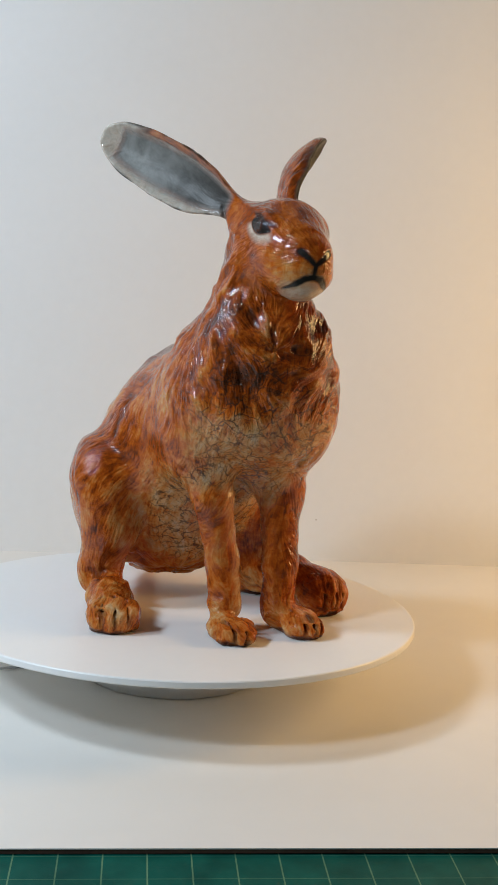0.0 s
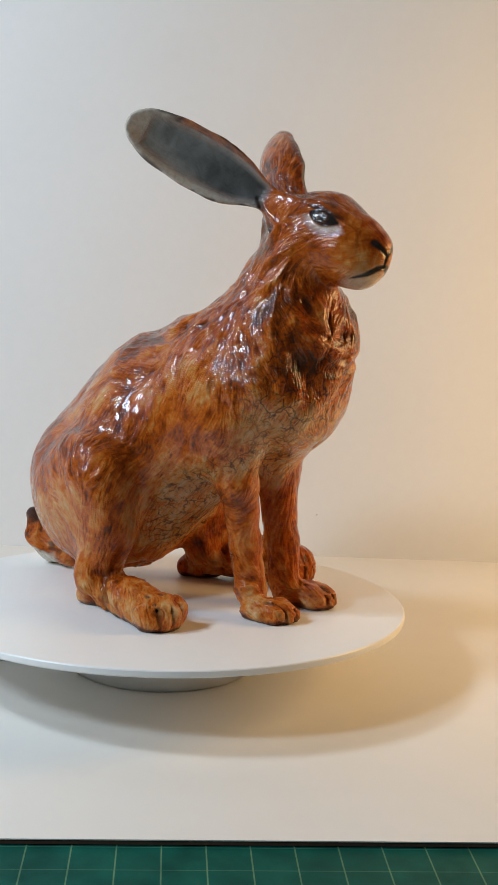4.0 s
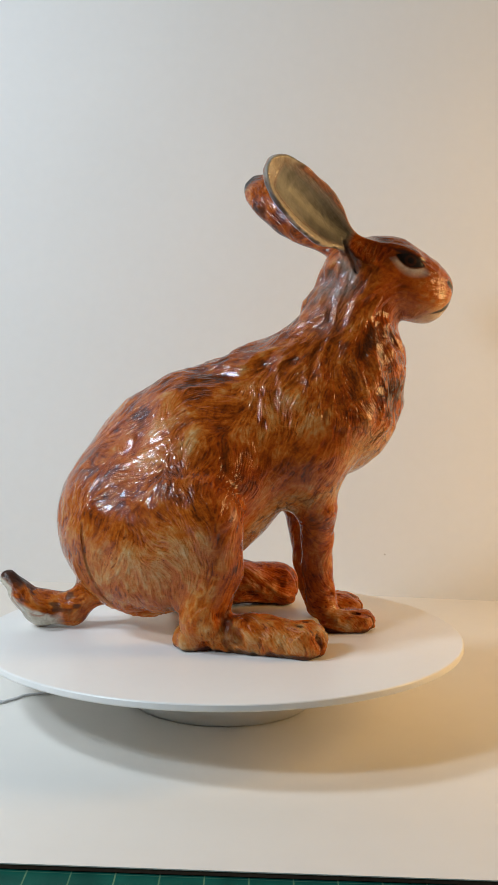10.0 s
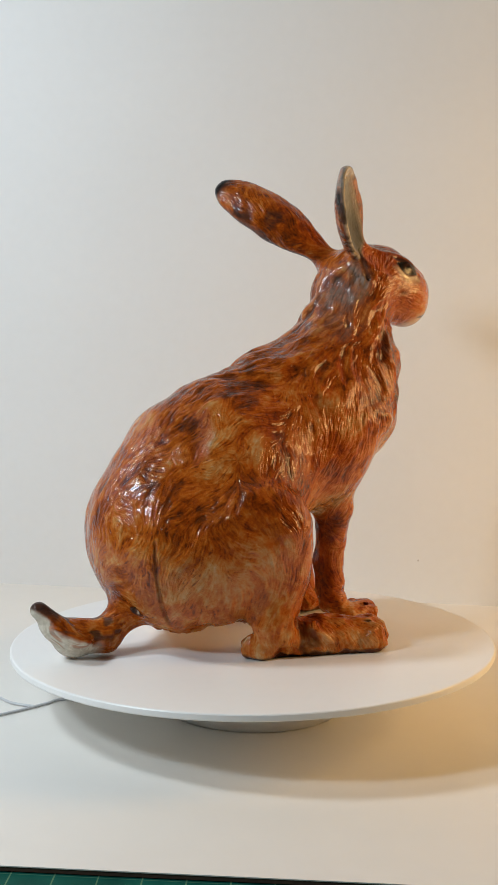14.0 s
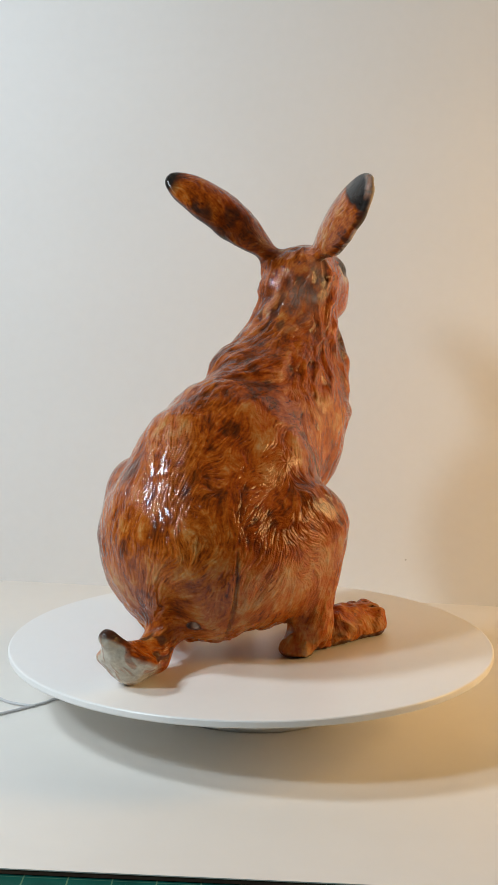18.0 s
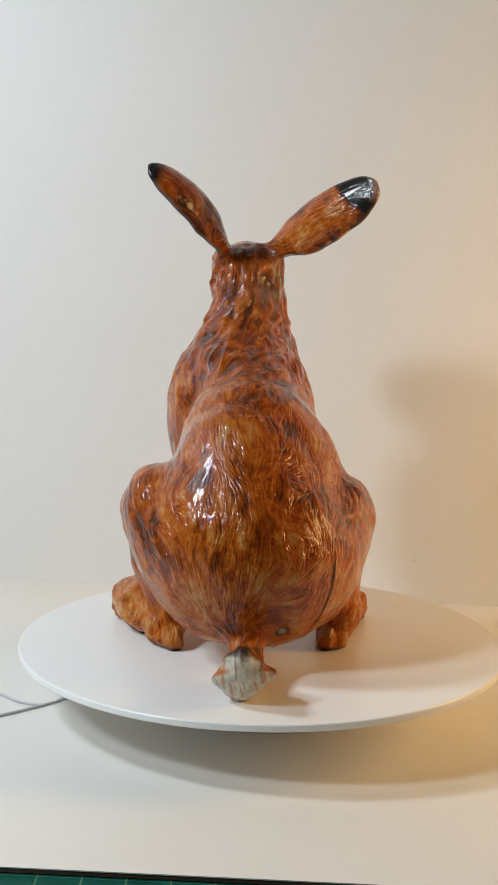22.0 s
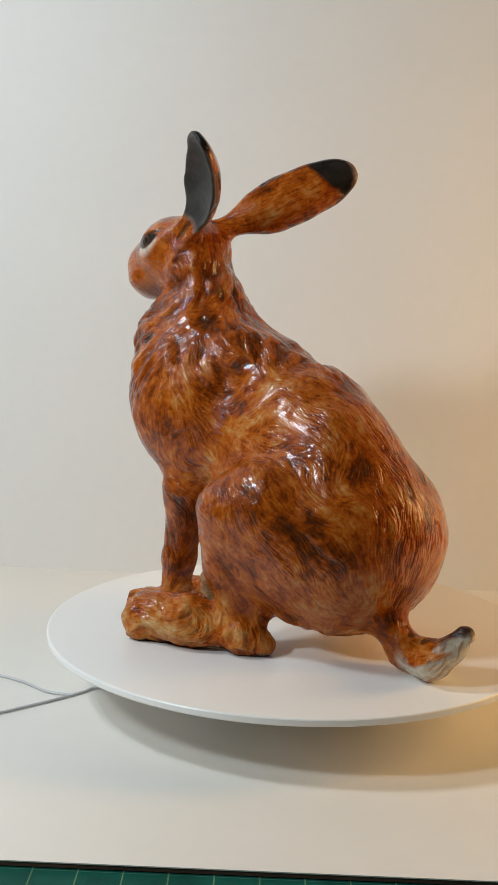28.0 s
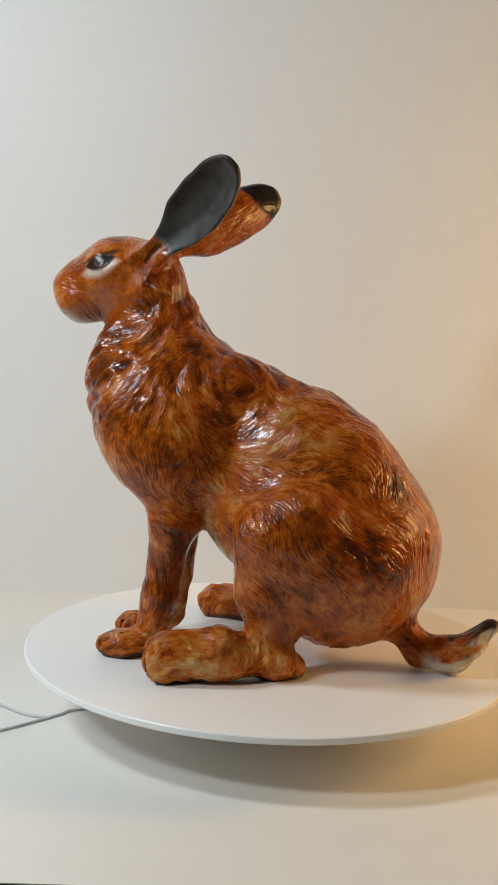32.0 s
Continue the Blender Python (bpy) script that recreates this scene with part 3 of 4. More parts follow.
def skin(vol):
    """The zero surface of a distance volume: one vertex in each cell that it crosses, one quad across each edge."""
    inside = vol < 0
    nx, ny, nz = vol.shape
    total = np.zeros((nx - 1, ny - 1, nz - 1), dtype=np.int8)
    corners = [(i, j, k) for i in (0, 1) for j in (0, 1) for k in (0, 1)]

    def part_of(v, c):
        return v[c[0]:nx - 1 + c[0], c[1]:ny - 1 + c[1], c[2]:nz - 1 + c[2]]

    for c in corners:
        total += part_of(inside, c)
    cell = np.argwhere((total > 0) & (total < 8))
    index = np.full(total.shape, -1, dtype=np.int64)
    index[tuple(cell.T)] = np.arange(len(cell))
    where, count = np.zeros((len(cell), 3)), np.zeros(len(cell))
    for c in corners:
        for ax in range(3):
            if c[ax]:
                continue
            e = list(c)
            e[ax] = 1
            va, vb = vol[tuple((cell + c).T)], vol[tuple((cell + e).T)]
            on = (va < 0) != (vb < 0)
            t = np.where(on, va / np.where(on, va - vb, 1), 0)
            at = np.array(c, dtype=float)[None].repeat(len(cell), 0)
            at[:, ax] += t
            where += at * on[:, None]
            count += on
    verts = LO + (cell + where / count[:, None]) * STEP
    quads = []
    for ax in range(3):
        o1, o2 = [(1, 2), (2, 0), (0, 1)][ax]
        lo, hi = [slice(1, -1)] * 3, [slice(1, -1)] * 3
        lo[ax], hi[ax] = slice(0, -1), slice(1, None)
        a, b = inside[tuple(lo)], inside[tuple(hi)]
        for flip in (False, True):
            e = np.argwhere((a & ~b) if not flip else (~a & b))
            e += np.array([0 if i == ax else 1 for i in range(3)])
            ring = []
            for d1, d2 in ((-1, -1), (0, -1), (0, 0), (-1, 0)):
                q = e.copy()
                q[:, o1] += d1
                q[:, o2] += d2
                ring.append(index[tuple(q.T)])
            quads.append(np.stack(ring if not flip else ring[::-1], 1))
    return verts, np.concatenate(quads)


def mask(d, soft):
    """1 inside, 0 outside a distance, with a soft border."""
    return np.clip(0.5 - d / (2 * soft), 0, 1)


def lattice(p, seed):
    """Smooth value noise, -1 to 1."""
    table = np.random.default_rng(seed).random(4096).astype(np.float32) * 2 - 1
    i = np.floor(p).astype(np.int64)
    f = p - i
    f = f * f * (3 - 2 * f)
    out = 0
    for c in ((0, 0, 0), (0, 0, 1), (0, 1, 0), (0, 1, 1), (1, 0, 0), (1, 0, 1), (1, 1, 0), (1, 1, 1)):
        q = i + c
        w = np.prod(np.where(np.array(c) == 1, f, 1 - f), 1)
        out = out + w * table[(q[:, 0] * 73856093 ^ q[:, 1] * 19349663 ^ q[:, 2] * 83492791) & 4095]
    return out


def regions(v):
    """Soft masks of the hare's head, neck, chest and ears."""
    x, y, z = v.T
    head = mask(egg_distance(v, (0.142, 0.044, 0.285), (0.056, 0.040, 0.040), (0, 0.2, 0.17)), 0.006)
    ears = np.zeros(len(v))
    for base, tip, *rest in EARS:
        j = [(*base, 0.012), (*tip, 0.028)]
        ears = np.maximum(ears, mask(path_distance(v, j) - 0.004, 0.004) * (z > 0.295))
    neck = mask(0.185 + 0.25 * (0.07 - x) - z, 0.025) * (1 - head) * (1 - ears)
    chest = mask(egg_distance(v, (0.108, 0.042, 0.185), (0.045, 0.06, 0.075), (0, 0.25, 0)), 0.015) * (1 - head)
    return head, neck, chest, ears


# the lie of the fur: a place on the body and the way it is combed there
LIE = (
    ((0.02, 0.03, 0.235), (-1, 0, -0.2)), ((-0.05, 0.01, 0.20), (-1, 0, -0.6)), ((-0.11, 0.0, 0.15), (-0.5, 0, -1)), ((-0.135, 0.0, 0.09), (0, 0.1, -1)),
    ((0.0, -0.055, 0.15), (-0.9, 0, -0.4)), ((-0.05, -0.065, 0.14), (-0.9, 0, -0.7)), ((-0.02, -0.085, 0.10), (0.7, 0, -0.8)), ((-0.07, -0.08, 0.08), (-0.1, 0, -1)),
    ((0.05, -0.035, 0.18), (-0.4, 0, -1)), ((0.10, -0.02, 0.19), (0.1, 0.2, -1)), ((0.14, 0.03, 0.19), (0, 0.3, -1)), ((0.12, 0.02, 0.15), (-0.4, 0.3, -1)),
    ((0.10, 0.0, 0.25), (-0.5, 0, -1)), ((0.12, 0.0, 0.23), (0.5, 0.5, -0.8)), ((0.10, 0.07, 0.245), (0.8, 0.1, -0.6)), ((0.07, 0.06, 0.25), (0.6, 0.3, -0.8)), ((0.06, 0.03, 0.265), (-0.6, 0, -0.8)), ((0.125, 0.07, 0.23), (0.6, -0.4, -0.6)),
    ((0.05, 0.09, 0.19), (-0.3, 0, -1)), ((-0.015, 0.065, 0.17), (-0.8, 0, 0.5)), ((-0.06, 0.045, 0.19), (-1, 0, -0.2)), ((-0.045, 0.07, 0.145), (-1, 0, 0.1)), ((-0.09, 0.065, 0.13), (-0.6, -0.4, -0.8)), ((-0.05, 0.098, 0.10), (-0.8, 0, -0.7)), ((-0.09, 0.07, 0.06), (-0.2, 0, -1)),
    ((0.076, 0.01, 0.08), (0, 0, -1)), ((0.06, 0.068, 0.08), (0, 0, -1)), ((0.0, -0.06, 0.05), (0, 0, -1)), ((-0.028, 0.08, 0.05), (0, 0, -1)),
    ((0.05, -0.06, 0.02), (1, 0, -0.1)), ((0.01, 0.105, 0.02), (0.85, 0.4, -0.1)), ((0.10, 0.02, 0.01), (0.9, 0.3, -0.3)), ((0.09, 0.08, 0.01), (0.9, 0.3, -0.3)),
    ((0.17, 0.04, 0.285), (-1, 0, 0.3)), ((0.14, 0.015, 0.285), (-0.9, 0, -0.3)), ((0.125, 0.065, 0.285), (-0.9, 0, -0.3)), ((0.12, 0.035, 0.32), (-1, 0, 0)), ((0.03, 0.0, 0.09), (-1, 0, -0.5)), ((-0.155, -0.01, 0.02), (-0.8, 0, 0.5)))


def lie_of_fur(v, n):
    """The combed direction along the skin at each vertex."""
    total, weight = np.zeros_like(v), np.zeros(len(v))
    for at, way in LIE:
        d = v - np.array(at)
        w = 1 / ((d * d).sum(1) + 0.0001) ** 1.5
        total += w[:, None] * np.array(way) / np.linalg.norm(way)
        weight += w
    total /= weight[:, None]
    for base, tip, *rest in EARS:
        on = mask(path_distance(v, [(*base, 0.010), (*tip, 0.026)]) - 0.004, 0.004) * (v[:, 2] > 0.31)
        d = np.array(tip) - np.array(base)
        total = total * (1 - on[:, None]) + on[:, None] * d / np.linalg.norm(d)
    total += 0.75 * np.stack([lattice(v * 26, k) for k in (41, 42, 43)], 1) + 0.50 * np.stack([lattice(v * 70, k) for k in (44, 45, 46)], 1)
    total -= n * (total * n).sum(1)[:, None]
    return total / (np.linalg.norm(total, axis=1)[:, None] + 1e-9)


def combed(v, flow, size, step, reach, seed):
    """Noise drawn out along the fur, -1 to 1."""
    return sum(lattice((v + flow * (k * step)) * size, seed) for k in range(-reach, reach + 1)) / (2 * reach + 1) * 1.7


def tool_marks(v, n, flow):
    """Modelled fur: locks, folds and cuts pressed into the clay. Gives the new places, the relief and the cuts."""
    head, neck, chest, ears = regions(v)
    warp = np.stack([lattice(v * 18, s) for s in (1, 2, 3)], 1) * 0.020
    feet = mask(v[:, 2] - 0.034, 0.006) * mask(-0.09 - v[:, 0], 0.01)
    locks = combed(v, flow, 190, 0.0030, 2, 4)
    tufts = combed(v, flow, 110, 0.0045, 2, 5)
    ridges = 0.6 - 2.2 * np.abs(combed(v, flow, 95, 0.0050, 2, 8))
    lumps = lattice((v + warp) * 48, 6)
    swell = lattice((v + warp) * 24, 7)
    fringe = np.clip(-combed(v, flow, 130, 0.0035, 2, 9) - 0.38, 0, 0.3) / 0.3
    cuts = fringe * np.clip(0.35 + 1.6 * lattice(v * 45, 10), 0, 1) * np.clip(neck + 0.6 * chest + 0.9 * feet + 0.22 * (1 - head) * (1 - ears), 0, 1)
    bare = (1 - 0.85 * head) * (1 - 0.75 * ears)
    d = bare * ((0.00045 + 0.0004 * neck + 0.0006 * feet) * locks + (0.00055 + 0.0006 * neck + 0.0004 * chest) * tufts + (0.0013 * neck + 0.0015 * feet) * ridges)
    d = d + (0.0006 + 0.0006 * chest + 0.0003 * neck) * (1 - head) * (1 - 0.7 * ears) * lumps + 0.0008 * (1 - head) * (1 - 0.8 * ears) * swell - 0.0012 * cuts
    flat = np.clip(v[:, 2] / 0.003, 0, 1)
    height = bare * (0.6 * locks + 0.5 * tufts + 0.7 * (neck + feet) * ridges) + 0.25 * lumps
    return v + n * (d * flat)[:, None], height, cuts


# patches of thick and thin glaze, some pale ones on shoulder and back partly painted highlight and sheen: place,
# radius, how thick
PATCHES = (
    ((0.006, -0.002, 0.223), 0.013, 0.85), ((-0.07, -0.025, 0.175), 0.011, 0.80), ((-0.02, -0.020, 0.204), 0.011, 0.80), ((0.055, -0.033, 0.186), 0.018, 0.22), ((-0.016, -0.056, 0.162), 0.009, 0.2), ((0.024, -0.040, 0.172), 0.011, 0.25), ((0.009, -0.040, 0.180), 0.012, 0.65), ((0.044, -0.0375, 0.143), 0.017, 0.68), ((-0.069, -0.078, 0.099), 0.015, 0.76), ((0.007, -0.089, 0.106), 0.012, 0.55), ((0.110, -0.019, 0.193), 0.016, 0.50), ((0.130, -0.001, 0.185), 0.015, 0.64), ((0.134, 0.006, 0.231), 0.018, 0.60),
    ((0.033, -0.025, 0.0965), 0.018, 0.08), ((-0.056, -0.080, 0.067), 0.024, 0.12), ((0.0055, -0.086, 0.084), 0.014, 0.22), ((-0.007, -0.082, 0.069), 0.014, 0.25), ((0.002, -0.079, 0.035), 0.013, 0.40), ((0.072, -0.079, 0.019), 0.015, 0.2), ((0.042, -0.07, 0.026), 0.011, 0.48), ((0.084, 0.002, 0.080), 0.012, 0.66), ((0.103, 0.009, 0.012), 0.012, 0.25), ((0.116, 0.012, 0.144), 0.022, 0.20), ((0.131, 0.009, 0.278), 0.014, 0.46), ((0.162, 0.021, 0.274), 0.011, 0.24),
    ((-0.0185, -0.025, 0.20), 0.012, 0.82), ((-0.066, 0.0135, 0.198), 0.013, 0.80), ((0.020, -0.0535, 0.1356), 0.016, 0.80), ((-0.026, -0.082, 0.128), 0.015, 0.80), ((-0.119, -0.048, 0.091), 0.015, 0.24), ((0.043, -0.034, 0.182), 0.024, 0.30), ((-0.013, -0.081, 0.131), 0.011, 0.28), ((-0.042, -0.055, 0.155), 0.012, 0.22), ((-0.0595, -0.079, 0.065), 0.030, 0.16), ((-0.012, -0.077, 0.049), 0.013, 0.24), ((0.042, -0.075, 0.020), 0.015, 0.26), ((0.073, 0.0, 0.081), 0.011, 0.66), ((-0.035, -0.039, 0.183), 0.017, 0.28), ((-0.104, -0.031, 0.145), 0.010, 0.76),
    ((-0.0996, 0.073, 0.108), 0.011, 0.86), ((-0.128, -0.011, 0.123), 0.014, 0.80), ((-0.124, 0.0475, 0.085), 0.014, 0.80), ((0.018, 0.046, 0.2345), 0.011, 0.9), ((-0.080, -0.033, 0.160), 0.022, 0.56), ((-0.054, 0.033, 0.2016), 0.018, 0.22), ((-0.096, 0.007, 0.174), 0.017, 0.26), ((-0.114, 0.0575, 0.111), 0.011, 0.22), ((-0.134, 0.0095, 0.108), 0.011, 0.22), ((-0.126, 0.035, 0.066), 0.020, 0.25), ((-0.1075, 0.049, 0.048), 0.011, 0.2), ((0.042, 0.081, 0.204), 0.012, 0.25), ((-0.133, -0.012, 0.076), 0.014, 0.30), ((-0.02, 0.101, 0.030), 0.018, 0.25),
    ((-0.110, 0.064, 0.104), 0.014, 0.85), ((-0.065, 0.097, 0.117), 0.010, 0.85), ((-0.048, 0.10, 0.086), 0.015, 0.45), ((-0.013, 0.011, 0.221), 0.017, 0.70), ((0.052, 0.092, 0.158), 0.012, 0.82), ((0.019, 0.068, 0.125), 0.016, 0.16), ((-0.015, 0.065, 0.168), 0.011, 0.18), ((-0.060, 0.043, 0.189), 0.020, 0.30), ((-0.0365, 0.065, 0.163), 0.016, 0.26), ((0.046, 0.087, 0.193), 0.012, 0.26), ((-0.027, 0.042, 0.206), 0.013, 0.34), ((-0.0885, 0.071, 0.055), 0.020, 0.38), ((0.049, 0.079, 0.086), 0.014, 0.66), ((-0.004, 0.12, 0.025), 0.018, 0.30), ((-0.036, 0.088, 0.0255), 0.013, 0.42), ((0.043, 0.061, 0.24), 0.008, 0.8), ((0.156, 0.065, 0.278), 0.010, 0.36),
    ((0.096, -0.014, 0.223), 0.013, 0.52), ((0.024, -0.075, 0.1035), 0.015, 0.50), ((0.023, -0.048, 0.152), 0.012, 0.55), ((0.1416, 0.038, 0.183), 0.017, 0.66), ((0.135, 0.064, 0.240), 0.016, 0.80), ((0.135, 0.006, 0.186), 0.009, 0.64), ((0.093, 0.009, 0.102), 0.012, 0.48), ((0.071, -0.032, 0.183), 0.015, 0.18), ((0.016, -0.021, 0.205), 0.013, 0.30), ((0.015, -0.014, 0.070), 0.030, 0.05), ((0.1216, 0.0137, 0.148), 0.026, 0.10), ((0.087, 0.0465, 0.122), 0.020, 0.05), ((0.037, -0.037, 0.119), 0.013, 0.16), ((0.086, -0.0675, 0.021), 0.011, 0.22), ((0.149, 0.035, 0.316), 0.011, 0.52), ((0.150, 0.041, 0.3165), 0.006, 0.95), ((0.159, 0.043, 0.312), 0.005, 0.95), ((0.169, 0.045, 0.304), 0.005, 0.95), ((0.177, 0.047, 0.296), 0.005, 0.8))


def thickness(v):
    """How thick the glaze lies at each vertex."""
    total, weight = np.full(len(v), 0.62 * 0.30), np.full(len(v), 0.30)
    for at, r, value in PATCHES:
        d = v - np.array(at)
        w = np.exp(-1.1 * (d * d).sum(1) / (r * r))
        total += w * (0.59 + 0.70 * (value - 0.5))
        weight += w
    return total / weight


def paint(v, n):
    """Glaze masks for each vertex: thickness, black, grey, white."""
    x, y, z = v.T
    head, neck, chest, ears = regions(v)

    uneven = np.stack([lattice(v * 40, s) for s in (21, 22, 23)], 1)
    limbs = np.zeros(len(v))
    for j in ([(0.0764, 0.0076, 0.105, 0.016), (0.0754, 0.0190, 0.056, 0.0125), (0.0798, 0.0222, 0.010, 0.014)], [(0.0575, 0.067, 0.105, 0.018), (0.0651, 0.0685, 0.05, 0.014), (0.0724, 0.0664, 0.010, 0.014)],
              [(0.0043, -0.0576, 0.08, 0.020), (-0.01, -0.0632, 0.015, 0.017)], [(-0.0262, 0.082, 0.08, 0.020), (-0.035, 0.072, 0.015, 0.018)]):
        limbs = np.maximum(limbs, mask(path_distance(v, j) - 0.003, 0.004))
    belly = mask(egg_distance(v, (0.045, 0.02, 0.085), (0.085, 0.050, 0.050), (0, -0.5, 0)), 0.010) * np.clip(0.4 - 1.6 * n[:, 2] + 0.9 * n[:, 0], 0, 1) * (1 - limbs)
    bib = mask(egg_distance(v, (0.115, 0.04, 0.147), (0.04, 0.055, 0.038), (0, 0.3, 0)), 0.018) * 0.75 * (1 - limbs)
    pale = np.maximum(belly, bib)
    front = mask(egg_distance(v, (0.118, 0.035, 0.178), (0.045, 0.062, 0.062), (0, 0.2, 0)), 0.02) * 0.75 * (1 - limbs)
    crackle = np.maximum(pale, front)
    inner = limbs * np.clip(2 * n[:, 1] - 0.5, 0, 1) * mask(y - 0.045, 0.005) * mask(0.04 - x, 0.01) * mask(z - 0.13, 0.02)
    shin = limbs * np.clip(1.6 * n[:, 0] - 0.3, 0, 1) * mask(0.05 - y, 0.005) * mask(x - 0.02, 0.005)
    pale = np.maximum(pale, np.maximum(0.95 * inner, 0.6 * shin))
    bridge = mask(egg_distance(v, face(0.022, 0, -0.004)[:3], (0.022, 0.008, 0.012), (0, 0.4, 0.17)), 0.006)
    pale = np.maximum(pale, 0.42 * bridge)
    nape = mask(egg_distance(v, (0.078, 0.012, 0.272), (0.020, 0.022, 0.030), (0, 0, 0)), 0.012)
    tuft = mask(egg_distance(v, (0.060, 0.026, 0.262), (0.020, 0.020, 0.024), (0, 0, 0)), 0.010) * mask(0.25 - lattice(v * (90, 260, 110), 26), 0.15)
    fold = mask(path_distance(v, [(0.0945, 0.0060, 0.3030, 0.006), (0.0985, 0.0040, 0.2880, 0.007), (0.0930, 0.0040, 0.2780, 0.006)]) - 0.002, 0.004)
    haze = np.maximum(np.maximum(0.42 * nape, 0.75 * fold), 0.4 * inner) * (0.6 + 0.4 * lattice(v * 120, 24))
    muzzle = mask(egg_distance(v, face(0.034, 0, -0.036)[:3], (0.016, 0.020, 0.016), (0, 0, 0)), 0.006)
    chin = mask(egg_distance(v, face(0.030, 0, -0.047)[:3], (0.020, 0.020, 0.010), (0, 0, 0)), 0.004)
    pale = np.maximum(pale, muzzle * 0.62)
    black, grey, white = np.zeros(len(v)), np.zeros(len(v)), chin * 0.6
    black = np.maximum(black, 0.7 * tuft)
    for i, (base, tip, facing, width, cup, bend) in enumerate(EARS):
        a, u, w, length = ear_space(v, base, tip, facing)
        c = np.clip(a, 0, 1)
        inner = w - bend * 4 * c * (1 - c) - cup * u * u * (1 - 0.3 * c)
        grow = 1 / (1 + np.exp(-(c - 0.25) * 15))
        wide = (0.0075 * (1 - grow) + width * grow) * np.where(c > 0.6, 0.06 + 0.94 * np.sqrt(np.maximum(1 - np.clip((c - 0.6) / 0.4, 0, 1) ** 2, 0)), 1)
        on = mask(np.maximum(np.maximum(-a + (0.16, 0.15)[i], a - 1.1) * length, np.abs(u) - width * 1.3), 0.003)
        facing_in = on * mask(-inner - 0.0002, 0.0012)
        if i == 0:
            facing_in = facing_in * (1 - 0.85 * mask(wide * 0.74 - u, 0.0010) * mask((a - 0.78) * length, 0.006))
            # dark glaze in the cup, with the cup's own shade painted in towards its base
            deep = mask(np.maximum(np.abs(u) - wide * 0.66, (a - 0.88) * length), 0.003)
            grey = np.maximum(grey, facing_in)
            black = np.maximum(black, facing_in * deep * np.clip(0.22 + 0.60 * mask((a - 0.52) * length, 0.028) + 0.12 * u / width + 0.10 * lattice(v * 90, 33), 0, 0.95))
            black = np.maximum(black, on * (1 - facing_in) * mask((0.80 - a) * length - 0.45 * u + 0.003 * lattice(v * 150, 14), 0.002) * mask((a - 0.965) * length - 0.25 * u + 0.003 * lattice(v * 150, 15), 0.002))
            pale = np.maximum(pale, on * (1 - facing_in) * 0.5 * mask(np.maximum(np.abs(u + 0.004) - 0.010, np.abs(a - 0.55) * length - 0.03), 0.006))
            rim = facing_in * (1 - deep) * 0.80
            fringe = on * mask(wide * 0.93 - np.abs(u) + 0.002 * lattice(v * 160, 35), 0.0008) * mask(-lattice(v * 130, 34) - 0.1, 0.2)
            black = np.maximum(black, 0.8 * fringe)
            white, grey = np.maximum(white, np.maximum(rim, on * mask((0.93 - a) * length, 0.003) * 0.35)), grey * (1 - rim)
        else:
            grey = np.maximum(grey, facing_in)
            black = np.maximum(black, facing_in * 0.90)
            black = np.maximum(black, on * mask(width * 0.93 - np.abs(u), 0.001) * mask((0.3 - a) * length, 0.01) * 0.6)
            black = np.maximum(black, on * mask((0.93 - a) * length, 0.004))
    white = np.maximum(white, mask(almond(v, 0.0160, 0.0060, 0.0046), 0.0022) * 0.72)
    eye = np.maximum(mask(almond(v, 0.0130, 0.0058, 0.0), 0.0006), mask(almond(v, 0.0160, 0.0026, -0.0042), 0.0008) * 0.85)
    f, l, h = on_head(v)
    f = f - np.where(l > 0, EYE_AT[1], EYE_AT[0])
    white = np.where((h > -0.02) & (np.abs(f) < 0.02), np.minimum(white, np.maximum(chin, mask(h - 0.001 + 0.30 * f, 0.002))), white)
    away = np.hypot(f, h)
    iris = mask(away - 0.0048, 0.0006) * (1 - mask(away - 0.0026, 0.0005))
    white, black = white * (1 - eye), np.maximum(black, eye * (1 - 0.12 * iris))
    black = np.maximum(black, mask(face_lines(v), 0.0006))
    for j in TOES:
        black = np.maximum(black, mask(path_distance(v, j) - 0.0003, 0.0010) * (0.65 + 0.35 * lattice(v * 150, 31)))
    for j in SLITS:
        black = np.maximum(black, mask(path_distance(v, j) - 0.0004, 0.0010) * 0.92)
    black = np.maximum(black, mask(path_distance(v, SEAM) - 0.0003, 0.001) * 0.55)
    ring = np.linalg.norm(v - HOLE, axis=1)
    white = np.maximum(white, mask(ring - 0.0040, 0.0005) * 0.8)
    black = np.maximum(black, mask(ring - 0.0056, 0.0005) * (1 - mask(ring - 0.0040, 0.0005)) * 0.9)
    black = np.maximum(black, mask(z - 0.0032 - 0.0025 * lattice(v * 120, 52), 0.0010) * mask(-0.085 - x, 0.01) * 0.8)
    # tail: white below and on the back of its fan, dark flecks and a dark tip above
    behind = mask(path_distance(v, [(-0.128, -0.009, 0.014, 0.020), (-0.150, -0.010, 0.017, 0.026), (-0.182, -0.015, 0.044, 0.016)]), 0.002)
    tail = behind * mask(x + 0.132, 0.005)
    under = np.clip(0.45 - 1.6 * n[:, 2] - 0.9 * n[:, 0] + 0.35 * lattice(v * (70, 300, 70), 12), 0, 1)
    white = np.maximum(white, tail * under * 0.95)
    white = white * (1 - 0.55 * tail * mask(0.55 - np.abs(lattice(v * (60, 420, 60), 17)), 0.1) * mask(x + 0.14, 0.004))
    flecks = mask(0.42 - lattice(v * (120, 240, 240), 13), 0.12) * 0.75
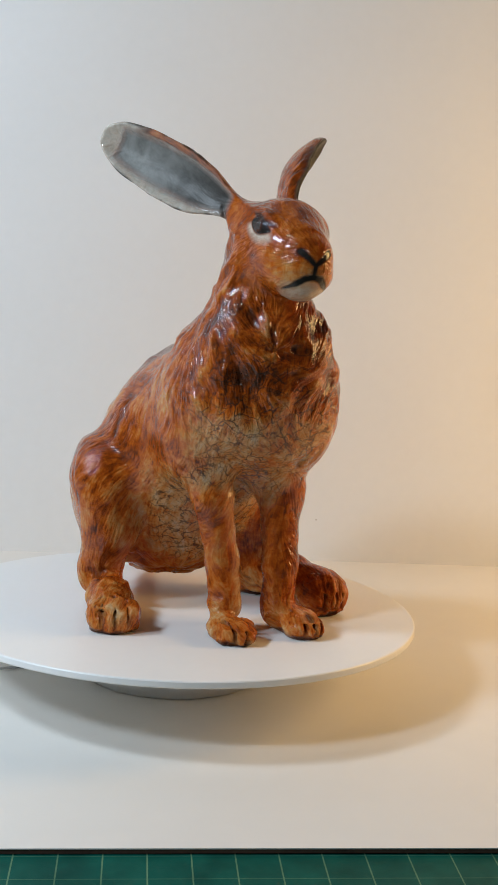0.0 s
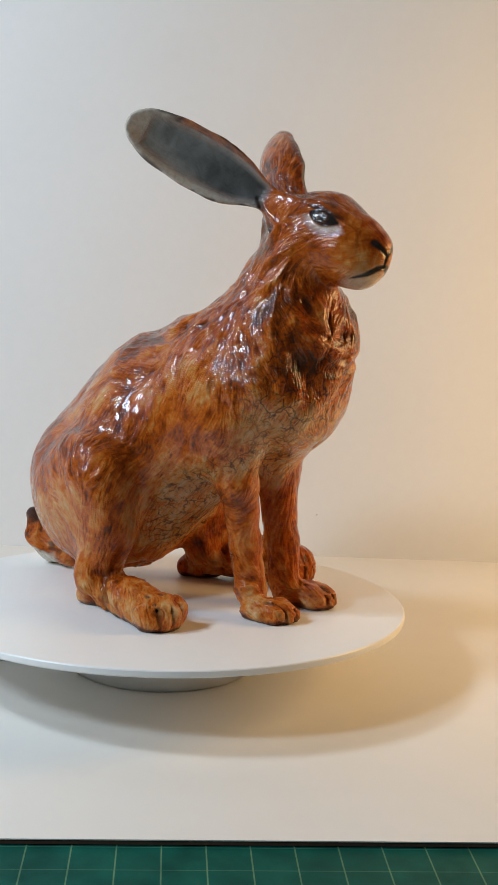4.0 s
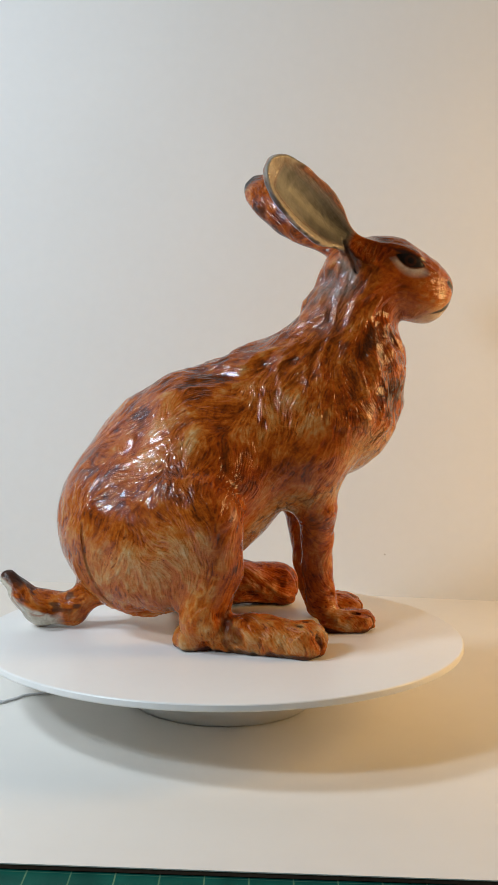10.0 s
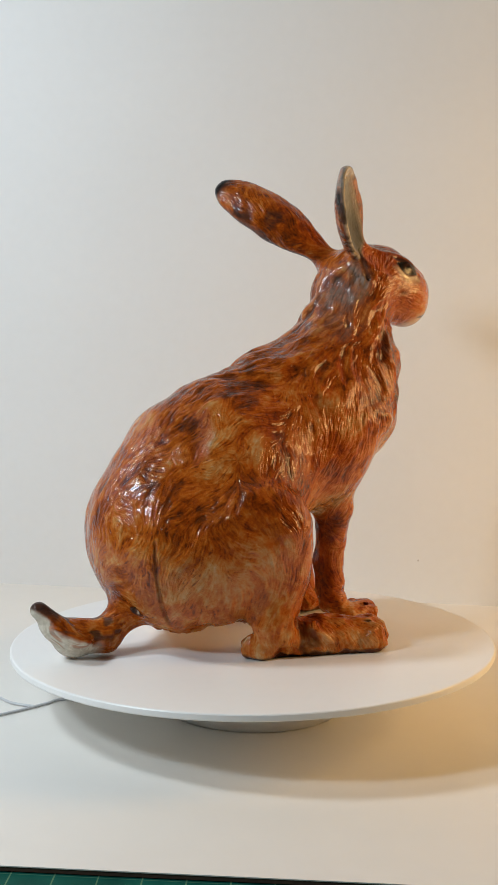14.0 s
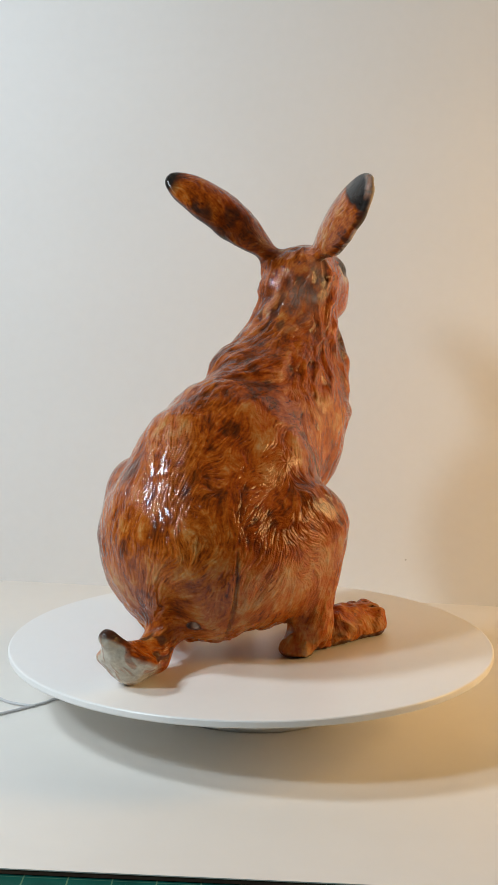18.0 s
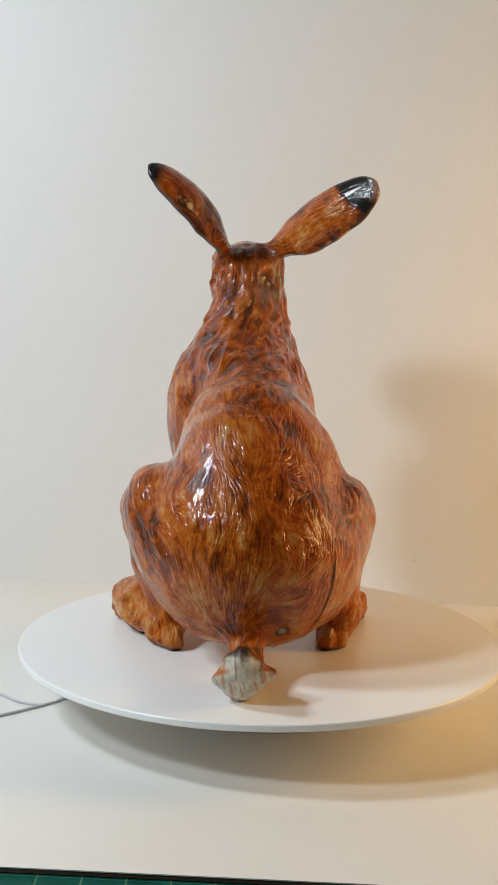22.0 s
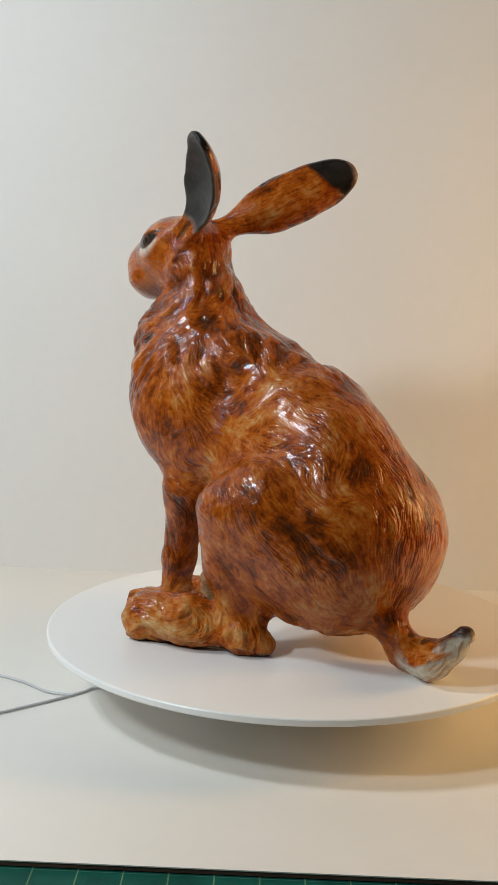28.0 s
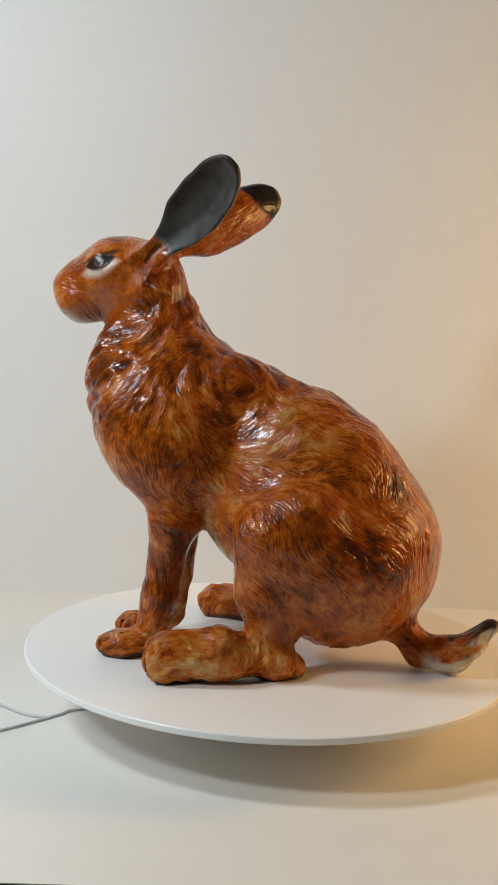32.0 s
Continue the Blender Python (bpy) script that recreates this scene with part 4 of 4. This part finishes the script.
    black = np.maximum(black, behind * (1 - under) * np.maximum(flecks, 0.85 * mask(0.036 - z + 0.004 * lattice(v * 200, 16), 0.003)))
    black = np.maximum(black, tail * 0.85 * mask(0.0415 - z + 0.003 * lattice(v * 220, 18), 0.002))
    dense = (thickness(v + 0.007 * uneven) - 0.14 * mask(z - 0.030, 0.010)) * (1 - pale) + 0.24 * pale
    return np.stack([dense, black, grey, white], 1), crackle, haze


def normals(v, quads):
    c = np.cross(v[quads[:, 2]] - v[quads[:, 0]], v[quads[:, 3]] - v[quads[:, 1]])
    n = np.zeros_like(v)
    for k in range(4):
        for ax in range(3):
            n[:, ax] += np.bincount(quads[:, k], c[:, ax], len(v))
    return n / (np.linalg.norm(n, axis=1)[:, None] + 1e-12)


def statue(verts, quads, mat):
    n = normals(verts, quads)
    masks, crackle, haze = paint(verts, n)
    flow = lie_of_fur(verts, n)
    verts, height, cuts = tool_marks(verts, n, flow)
    marks = np.stack([height, 0.6 * cuts, np.clip(1.3 * crackle, 0, 1) - 0.9 * regions(verts)[0], haze], 1)
    me = bpy.data.meshes.new("hare_statue")
    me.vertices.add(len(verts))
    me.vertices.foreach_set("co", verts.astype(np.float32).ravel())
    me.loops.add(quads.size)
    me.loops.foreach_set("vertex_index", quads.astype(np.int32).ravel())
    me.polygons.add(len(quads))
    me.polygons.foreach_set("loop_start", np.arange(0, quads.size, 4, dtype=np.int32))
    me.polygons.foreach_set("use_smooth", np.ones(len(quads), dtype=bool))
    me.update(calc_edges=True)
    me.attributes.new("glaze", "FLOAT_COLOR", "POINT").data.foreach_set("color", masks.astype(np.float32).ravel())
    me.attributes.new("marks", "FLOAT_COLOR", "POINT").data.foreach_set("color", marks.astype(np.float32).ravel())
    low = np.clip(mask(verts[:, 2] - 0.055, 0.03), 0, 1) * (0.75 + 0.5 * lattice(verts * 60, 51))
    me.attributes.new("matt", "FLOAT", "POINT").data.foreach_set("value", np.clip(low, 0, 1).astype(np.float32))
    me.attributes.new("flow", "FLOAT_VECTOR", "POINT").data.foreach_set("vector", flow.astype(np.float32).ravel())
    me.materials.append(mat)
    return new("hare_statue", me)


hare = statue(*skin(volume), glaze_material())
tagged(hare, "glazed russet ceramic sitting hare on the turntable", "statue")


def motions():
    turn = [(t, pose(0, 0, 0, 0, 0, SPIN * (t - 11.0)) @ pose(0, 0, 0, -1.331, -1.355, 0)) for t in range(33)]
    walk(hare, turn)
    walk(platter, [(t, pose(0, 0, up) @ m) for t, m in turn])


motions()
